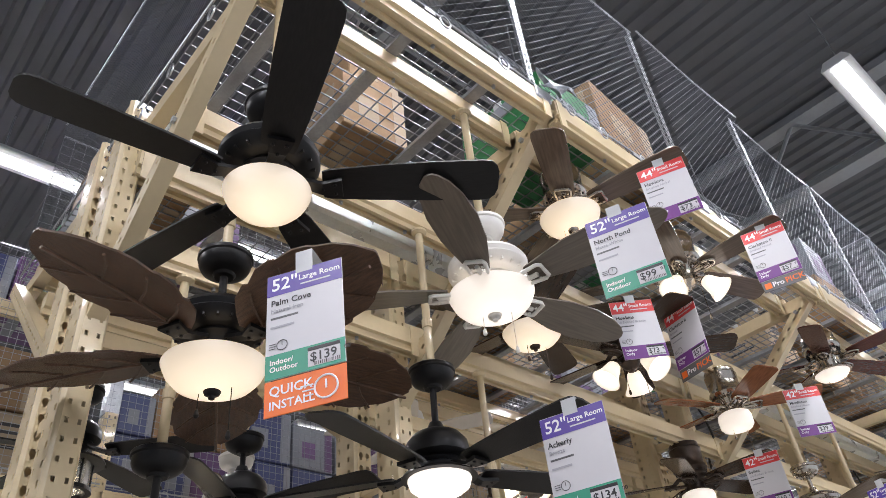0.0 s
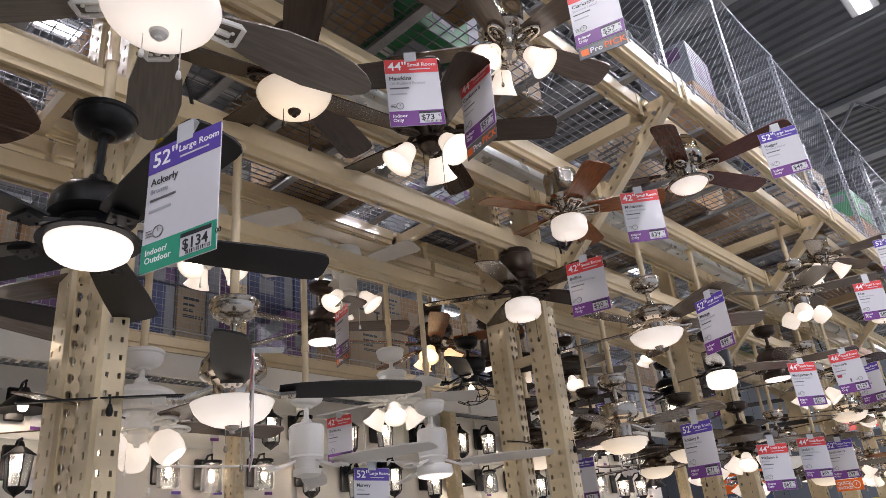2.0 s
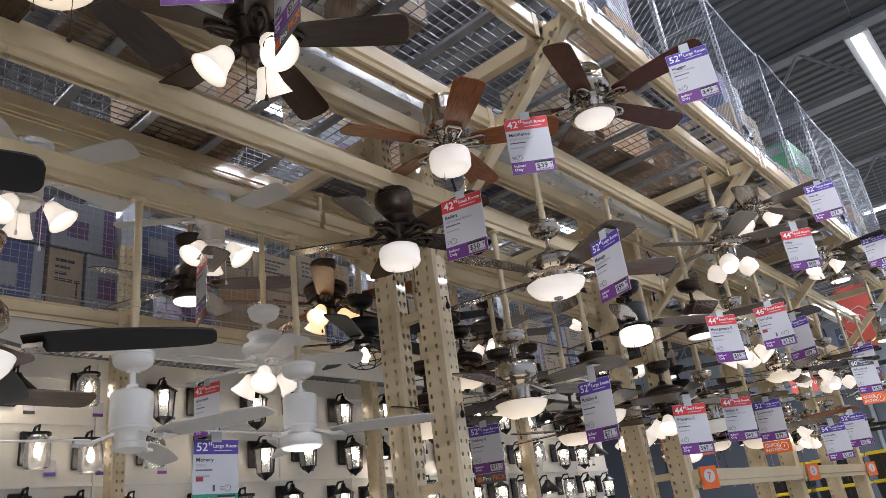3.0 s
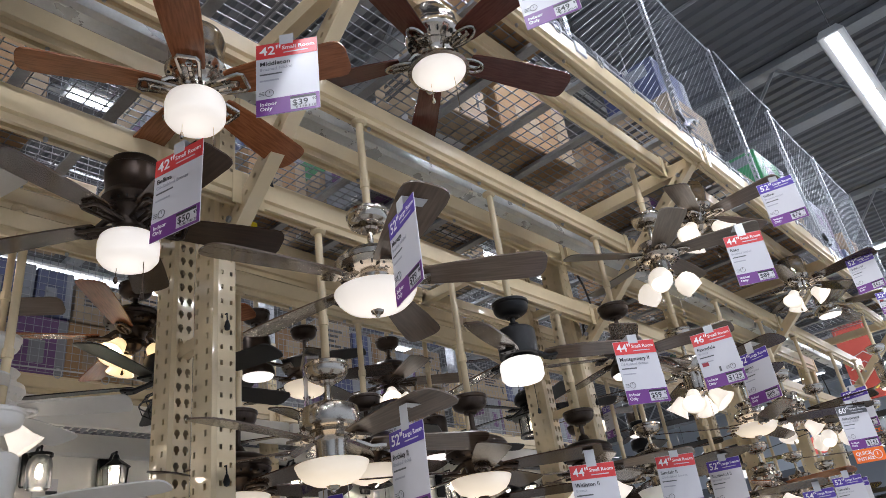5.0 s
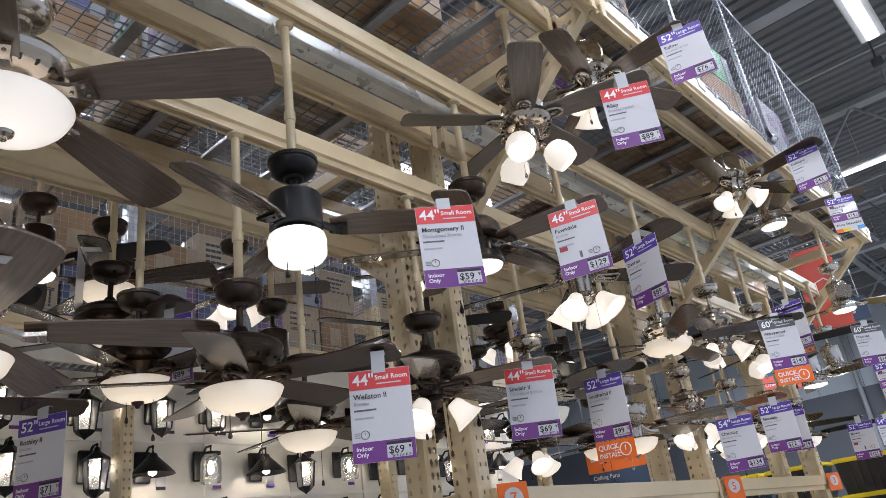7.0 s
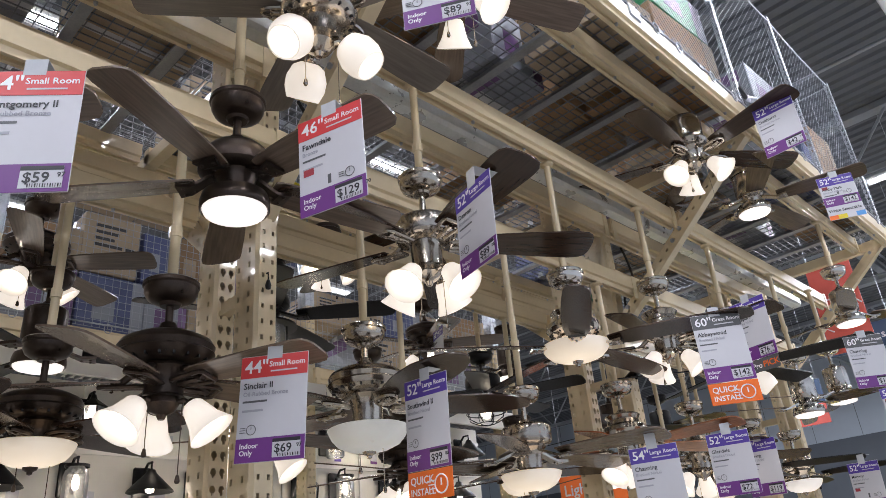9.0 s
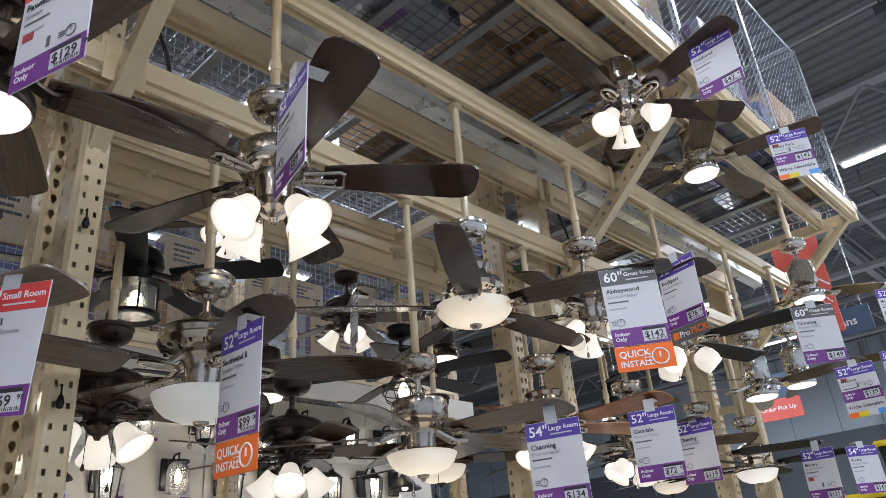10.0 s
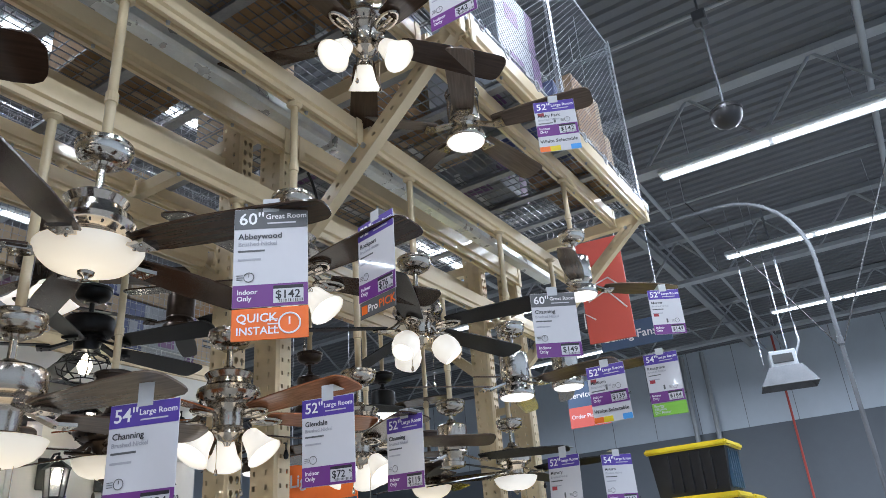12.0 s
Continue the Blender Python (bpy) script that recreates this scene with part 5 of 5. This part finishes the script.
def lantern_proto(k):
    t = thing("wall_lantern", "black outdoor wall lantern, lit, on the display wall", "wall lantern", "wall lanterns")
    part("backplate", bevelled((0, -0.05, -0.09), (0.02, 0.05, 0.09), 0.008), BLACK, t)
    part("arm", tube(BM(), [(0.01, 0, 0.03), (0.08, 0, 0.10), (0.13, 0, 0.10), (0.13, 0, 0.06)], 0.008, 6), BLACK, t)
    if k == 0:
        part("cap", lathe([(0.0, 0.09), (0.012, 0.085), (0.02, 0.06), (0.075, 0.02), (0.08, 0.012), (0.0, 0.012)], 6), BLACK, t, at=pose(0.13, 0, 0))
        part("glass", lathe([(0.062, 0.012), (0.05, -0.14), (0.046, -0.14), (0.058, 0.012)], 6), SEEDED, t, at=pose(0.13, 0, 0))
        part("base", lathe([(0.0, -0.135), (0.055, -0.14), (0.04, -0.16), (0.01, -0.18), (0.0, -0.19)], 6), BLACK, t, at=pose(0.13, 0, 0))
        for i in range(6):
            a = i * math.pi / 3
            part("stile", tube(BM(), [(0.066 * math.cos(a), 0.066 * math.sin(a), 0.012), (0.053 * math.cos(a), 0.053 * math.sin(a), -0.14)], 0.004, 5), BLACK, t, at=pose(0.13, 0, 0))
    elif k == 1:
        part("shade", lathe([(0.02, 0.06), (0.03, 0.04), (0.05, 0.02), (0.12, -0.05), (0.125, -0.06), (0.118, -0.056), (0.04, 0.015)], 24), BLACK, t, smooth=40, at=pose(0.13, 0, 0))
    else:
        part("frame", lathe([(0.055, 0.06), (0.06, 0.06), (0.06, 0.045), (0.055, 0.045)], 20), BLACK, t, at=pose(0.13, 0, 0))
        part("jar", lathe([(0.035, 0.05), (0.055, 0.03), (0.062, 0.0), (0.062, -0.11), (0.055, -0.12), (0.05, -0.11)], 20), SEEDED, t, smooth=50, at=pose(0.13, 0, 0))
    part("bulb", lathe([(0.0, 0.02), (0.014, 0.01), (0.026, -0.03), (0.02, -0.055), (0.0, -0.066)], 12), LANTERN_BULB, t, smooth=60, at=pose(0.13, 0, 0))
    return t


far_rack()
for row, z in enumerate((2.90, 2.46, 2.02)):
    y = 0.4 + 0.2 * row
    while y < 12.0:
        k = rng.choice((0, 0, 1, 2))
        m = pose(-5.70, y, z + rng.uniform(-0.03, 0.03))
        if k not in LANTERNS:
            LANTERNS[k] = lantern_proto(k)
            LANTERNS[k].matrix_basis = m @ Matrix.Scale(1.35, 4)
        else:
            copy_thing(LANTERNS[k], m)
        c = thing("shelf_tag", "small white price tag under a wall lantern", "price tag", "lantern tags", pose(-5.70, y + 0.16, z - 0.12, 0, 0, 90))
        part("card", box(BM(), (-0.04, -0.003, -0.06), (0.04, 0, 0.05)), PAPER, c)
        slab(c, "band", -0.04, 0.04, -0.06, -0.035, rng.choice((PURPLE, INK, VIOLET)), -0.003, 0.0006)
        y += rng.uniform(0.36, 0.62)


# ---- the far end of the shop ----
def tote(x, y, z, turn=0):
    t = thing("storage_tote", "black plastic storage tote with a yellow lid", "storage tote", "stacked totes", pose(x, y, z, 0, 0, turn))
    bm = BM()
    a, b, h = (0.26, 0.18), (0.29, 0.205), 0.33
    lo = [bm.verts.new((sx * a[0], sy * a[1], 0)) for sx, sy in ((-1, -1), (1, -1), (1, 1), (-1, 1))]
    hi = [bm.verts.new((sx * b[0], sy * b[1], h)) for sx, sy in ((-1, -1), (1, -1), (1, 1), (-1, 1))]
    bm.faces.new(lo[::-1])
    bm.faces.new(hi)
    for i in range(4):
        bm.faces.new((lo[i], lo[(i + 1) % 4], hi[(i + 1) % 4], hi[i]))
    part("tub", bm, BLACK_PLASTIC, t)
    for k in range(5):
        xx = -0.16 + k * 0.08
        part("rib", box(BM(), (xx, -0.212, 0.03), (xx + 0.02, -0.19, 0.3)), BLACK_PLASTIC, t)
        part("rib", box(BM(), (0.27, -0.14 + k * 0.06, 0.03), (0.296, -0.125 + k * 0.06, 0.3)), BLUE_PLASTIC, t)
    part("lid", bevelled((-0.315, -0.23, h - 0.012), (0.315, 0.23, h + 0.032), 0.012, 2), YELLOW, t)


for x, y, n in ((-1.42, 13.3, 6), (-2.1, 13.35, 5), (-2.8, 13.3, 5), (-1.42, 13.85, 5), (-3.5, 13.3, 5)):
    for k in range(n):
        tote(x + rng.uniform(-0.02, 0.02), y, 0.10 + 0.363 * k, rng.uniform(-2, 2))
    p = thing("pallet", "pine pallet under the stacked totes", "pallet", "pallets", pose(x, y, 0))
    for k in range(5):
        part("slat", box(BM(), (-0.32, -0.25 + k * 0.11, 0.075), (0.32, -0.18 + k * 0.11, 0.099)), WOOD, p)
    for k in (-0.28, -0.03, 0.22):
        part("bearer", box(BM(), (k, -0.25, 0), (k + 0.06, 0.26, 0.074)), WOOD, p)


def banner(m, w, h, mats, words=()):
    t = thing("hanging_banner", "coral red and navy shop sign hung from the roof", "hanging sign", "hanging signs", m)
    part("board", bevelled((-w / 2, -0.01, -h), (w / 2, 0.01, 0), 0.003), mats[0], t)
    if len(mats) > 1:
        slab(t, "lower_panel", -w / 2, w / 2, -h, -h * 0.55, mats[1], -0.0105, 0.002)
    for s, size, x, z, mm in words:
        lettering(s, size, t, x, z, mm, y=-0.0145)
    for sx in (-1, 1):
        part("hanger", tube(BM(), [(sx * w * 0.42, 0, 0), (sx * w * 0.42, 0, 7.01 - m.translation.z)], 0.004, 5), GALV, t)
    return t


b = banner(pose(-2.0, 13.6, 4.33, 0, 0, 8), 0.42, 1.0, [RED_SIGN])
bm = BM()
for pts in ([(-0.2, -0.0125, -0.3), (-0.1, -0.0125, -0.45), (0.05, -0.0125, -0.4), (0.2, -0.0125, -0.55)], [(-0.16, -0.0125, -0.6), (0.02, -0.0125, -0.52), (0.18, -0.0125, -0.72)], [(-0.22, -0.0125, -0.85), (-0.22, -0.0125, -0.7), (-0.12, -0.0125, -0.78)]):
    tube(bm, pts, 0.008, 5)
part("drawing", bm, PAPER, b)
banner(pose(-4.14, 18.3, 4.15, 0, 0, 6), 0.64, 0.70, [NAVY_SIGN, RED_SIGN], (("Service", 0.13, -0.29, -0.24, PAPER), ("Order Pick Up", 0.088, -0.29, -0.56, PAPER)))
banner(pose(-2.3, 15.3, 4.0, 0, 0, 6), 0.8, 0.3, [NAVY_SIGN], (("Ceiling Fans", 0.13, -0.38, -0.2, PAPER),))
banner(pose(-4.6, 12.6, 2.55, 0, 0, 10), 0.75, 0.62, [ORANGE, NAVY_SIGN], (("Lighting", 0.16, -0.33, -0.2, PAPER), ("Ceiling Fans", 0.07, -0.33, -0.42, PAPER), ("Chandeliers", 0.07, -0.33, -0.53, PAPER)))


def dome_camera():
    t = thing("dome_camera", "black dome camera hung on a rod from the roof", "dome camera", "", pose(-0.55, 13.25, 4.95))
    part("dome", lathe([(0.135, 0.02), (0.135, 0.0), (0.125, -0.05), (0.095, -0.10), (0.05, -0.13), (0.0, -0.14)], 28), BLACK_PLASTIC, t, smooth=60)
    part("cap", lathe([(0.0, 0.10), (0.04, 0.10), (0.10, 0.07), (0.14, 0.03), (0.14, 0.0), (0.0, 0.0)], 28), BLACK_PLASTIC, t, smooth=40)
    part("rod", tube(BM(), [(0, 0, 0.1), (0, 0, 2.06)], 0.012, 8), DULL_PIPE, t)
    part("bracket", bevelled((-0.06, -0.06, 1.0), (0.06, 0.06, 1.12), 0.01), DULL_PIPE, t)


dome_camera()


def bent_pipe():
    t = thing("bent_conduit", "tall galvanised conduit bent over below the roof", "conduit", "", pose(-0.40, 17.0, 0))
    pts = [(0, 0, 0), (0, 0, 4.7)] + [(-0.95 + 0.95 * math.cos(a), 0, 4.75 + 1.05 * math.sin(a)) for a in [i * math.pi / 16 for i in range(9)]] + [(-4.5, 0, 5.85), (-9, 0, 5.9)]
    part("pipe", tube(BM(), pts, 0.026, 12), DULL_PIPE, t, smooth=40)
    bm = BM()
    for z in (1.6, 3.7):
        lathe([(0.028, -0.05), (0.038, -0.045), (0.038, 0.045), (0.028, 0.05)], 14, bm, pose(0, 0, z))
    part("coupling", bm, DULL_PIPE, t)
    part("brace_cable", tube(tube(BM(), [(0, 0, 3.6), (-1.4, 0.2, 6.1)], 0.008, 5), [(0, 0, 3.6), (1.2, 0.2, 6.1)], 0.008, 5), CABLE, t)


bent_pipe()


def unit_heater():
    t = thing("unit_heater", "grey infrared unit heater hung from the roof", "unit heater", "", pose(-1.42, 20.0, 4.0, 0, 0, 12))
    bm = BM()
    lo = [bm.verts.new(c) for c in ((-0.42, -0.3, -0.18), (0.42, -0.3, -0.18), (0.42, 0.3, -0.18), (-0.42, 0.3, -0.18))]
    hi = [bm.verts.new(c) for c in ((-0.24, -0.2, 0.12), (0.24, -0.2, 0.12), (0.24, 0.2, 0.12), (-0.24, 0.2, 0.12))]
    for i in range(4):
        bm.faces.new((lo[i], lo[(i + 1) % 4], hi[(i + 1) % 4], hi[i]))
    bm.faces.new(hi)
    part("reflector", bm, DULL_PIPE, t)
    part("burner_box", bevelled((-0.2, -0.15, 0.12), (0.2, 0.15, 0.38), 0.01), STEEL_PAINT, t)
    part("vent_box", bevelled((-0.16, -0.17, 0.18), (0.14, -0.152, 0.32), 0.006), BLACK_PLASTIC, t)
    part("gas_pipe", tube(BM(), [(0.2, 0, 0.3), (0.3, 0, 0.5), (0.28, 0, 1.4), (0.28, 0, 3.02)], 0.02, 8), GALV, t)
    for sx in (-0.3, 0.1):
        part("hanger", tube(BM(), [(sx, 0, 0.2), (sx, 0, 3.02)], 0.008, 5), GALV, t)


unit_heater()
p = thing("sprinkler_riser", "thin red sprinkler riser pipe at the end wall", "pipe", "", pose(-2.6, 28.9, 0))
part("pipe", tube(BM(), [(0, 0, 0), (0, 0, 6.9)], 0.03, 10), RED_SIGN, p)
for x in (-5.2, -4.6):
    p = thing("wall_conduit", "grey conduit fixed to the end wall", "conduit", "wall conduits", pose(x, 29.1, 0))
    part("pipe", tube(BM(), [(0, 0, 0), (0, 0, 6.9)], 0.07, 10), STEEL_PAINT, p)

# ---- bay markers on the lower beam ----
for yy, digit in ((7.25, "7"), (9.85, "5"), (12.3, "3")):
    t = thing("bay_marker", "orange square bay marker on the lower shelf beam", "marker", "bay markers", pose(-2.2, yy, 1.60, 0, 0, 60))
    part("card", bevelled((-0.075, -0.003, 0), (0.075, 0, 0.16), 0.002), ORANGE, t)
    part("disc", lathe([(0.0, 0.0), (0.048, 0.0), (0.048, 0.002), (0.0, 0.002)], 20), PAPER, t, at=pose(0, -0.003, 0.09, 90))
    lettering(digit, 0.075, t, -0.02, 0.064, ORANGE, y=-0.0062)
    part("bracket", box(BM(), (-0.02, 0, 0.0), (0.02, 0.05, 0.16)), CREAM, t)

# ---- pipes and conduits under the roof ----
for k, (x, z, r) in enumerate(((0.75, 6.5, 0.04), (-2.3, 6.42, 0.03), (2.7, 6.5, 0.03), (-5.9, 6.45, 0.04))):
    t = thing("roof_pipe", "long grey sprinkler pipe hung under the roof deck", "pipe", "roof pipes", pose(x, 0, z))
    part("pipe", tube(BM(), [(0, -12.8, 0), (0, 29.2, 0)], r, 10), STEEL_PAINT, t, smooth=40)
    for i in range(14):
        part("hanger", tube(BM(), [(0, -11.5 + 3.0 * i, 0), (0, -11.5 + 3.0 * i, 7.01 - z)], 0.008, 5), GALV, t)
for y in (9.1, 13.9, 18.2, 21.8, 25.5):
    t = thing("branch_pipe", "thin grey branch pipe crossing under the roof deck", "pipe", "branch pipes", pose(0, y, 6.58))
    part("pipe", tube(BM(), [(-21, 0, 0), (5.8, 0, 0)], 0.022, 8), STEEL_PAINT, t, smooth=40)
    for i in range(9):
        part("hanger", tube(BM(), [(-20 + 3.0 * i, 0, 0), (-20 + 3.0 * i, 0, 0.43)], 0.006, 5), GALV, t)

# ---- stretch film caught in the netting ----
rf = random.Random(11)
for y, h in ((1.9, 0.12), (6.9, 0.14), (9.6, 0.1)):
    t = thing("stretch_film", "torn strip of clear stretch film caught in the netting", "plastic film", "stretch film scraps", pose(-1.15, y, 3.94))
    bm = BM()
    cols = []
    for i in range(9):
        f = i / 8
        cols.append([bm.verts.new((0.006 + 0.02 * math.sin(9 * f + c), 0.28 * f + 0.05 * math.sin(5 * f + c * 2) + rf.uniform(-0.01, 0.01), h * f * (0.9 + 0.1 * math.cos(7 * f)) + 0.045 * c * (1 - 0.5 * f))) for c in range(3)])
    for a, b in zip(cols, cols[1:]):
        for c in (0, 1):
            bm.faces.new((a[c], b[c], b[c + 1], a[c + 1]))
    ob = part("film", bm, FILM, t, smooth=80)
    so = ob.modifiers.new("thick", "SOLIDIFY")
    so.thickness = 0.002

# ---- hooks with chains on the uprights ----
for y in BAYS[1:]:
    for z in (2.05, 2.62):
        t = thing("hook", "small dark pull-chain weight hooked on a rack upright", "hook", "upright hooks", pose(-2.285, y - 0.01, z))
        part("stem", tube(BM(), [(0, 0, 0.05), (0.012, 0, 0.05), (0.014, 0, 0.02)], 0.003, 6), BLACK, t)
        part("weight", lathe([(0.0, 0.022), (0.006, 0.018), (0.012, -0.004), (0.009, -0.018), (0.0, -0.022)], 12), BLACK, t, smooth=50, at=pose(0.014, 0, 0))

# ---- loose cables along the rack ----
for i, y in enumerate(BAYS[1:]):
    c = thing("cable", "loose armoured power cable looped beside an upright", "cable", "loose cables", pose(-2.27, y + 0.1, 3.2))
    pts = [(0.0, 0.02 + 0.09 * math.sin(a * 0.9), 0.28 - 0.07 * a + 0.05 * math.cos(a * 1.7)) for a in [k * 0.4 for k in range(16)]]
    part("cable", tube(BM(), pts, 0.008, 6), CABLE, c, smooth=40)
    part("plug", bevelled((-0.018, -0.02, -0.16), (0.018, 0.02, -0.10), 0.004), YELLOW, c)

cut_letters()
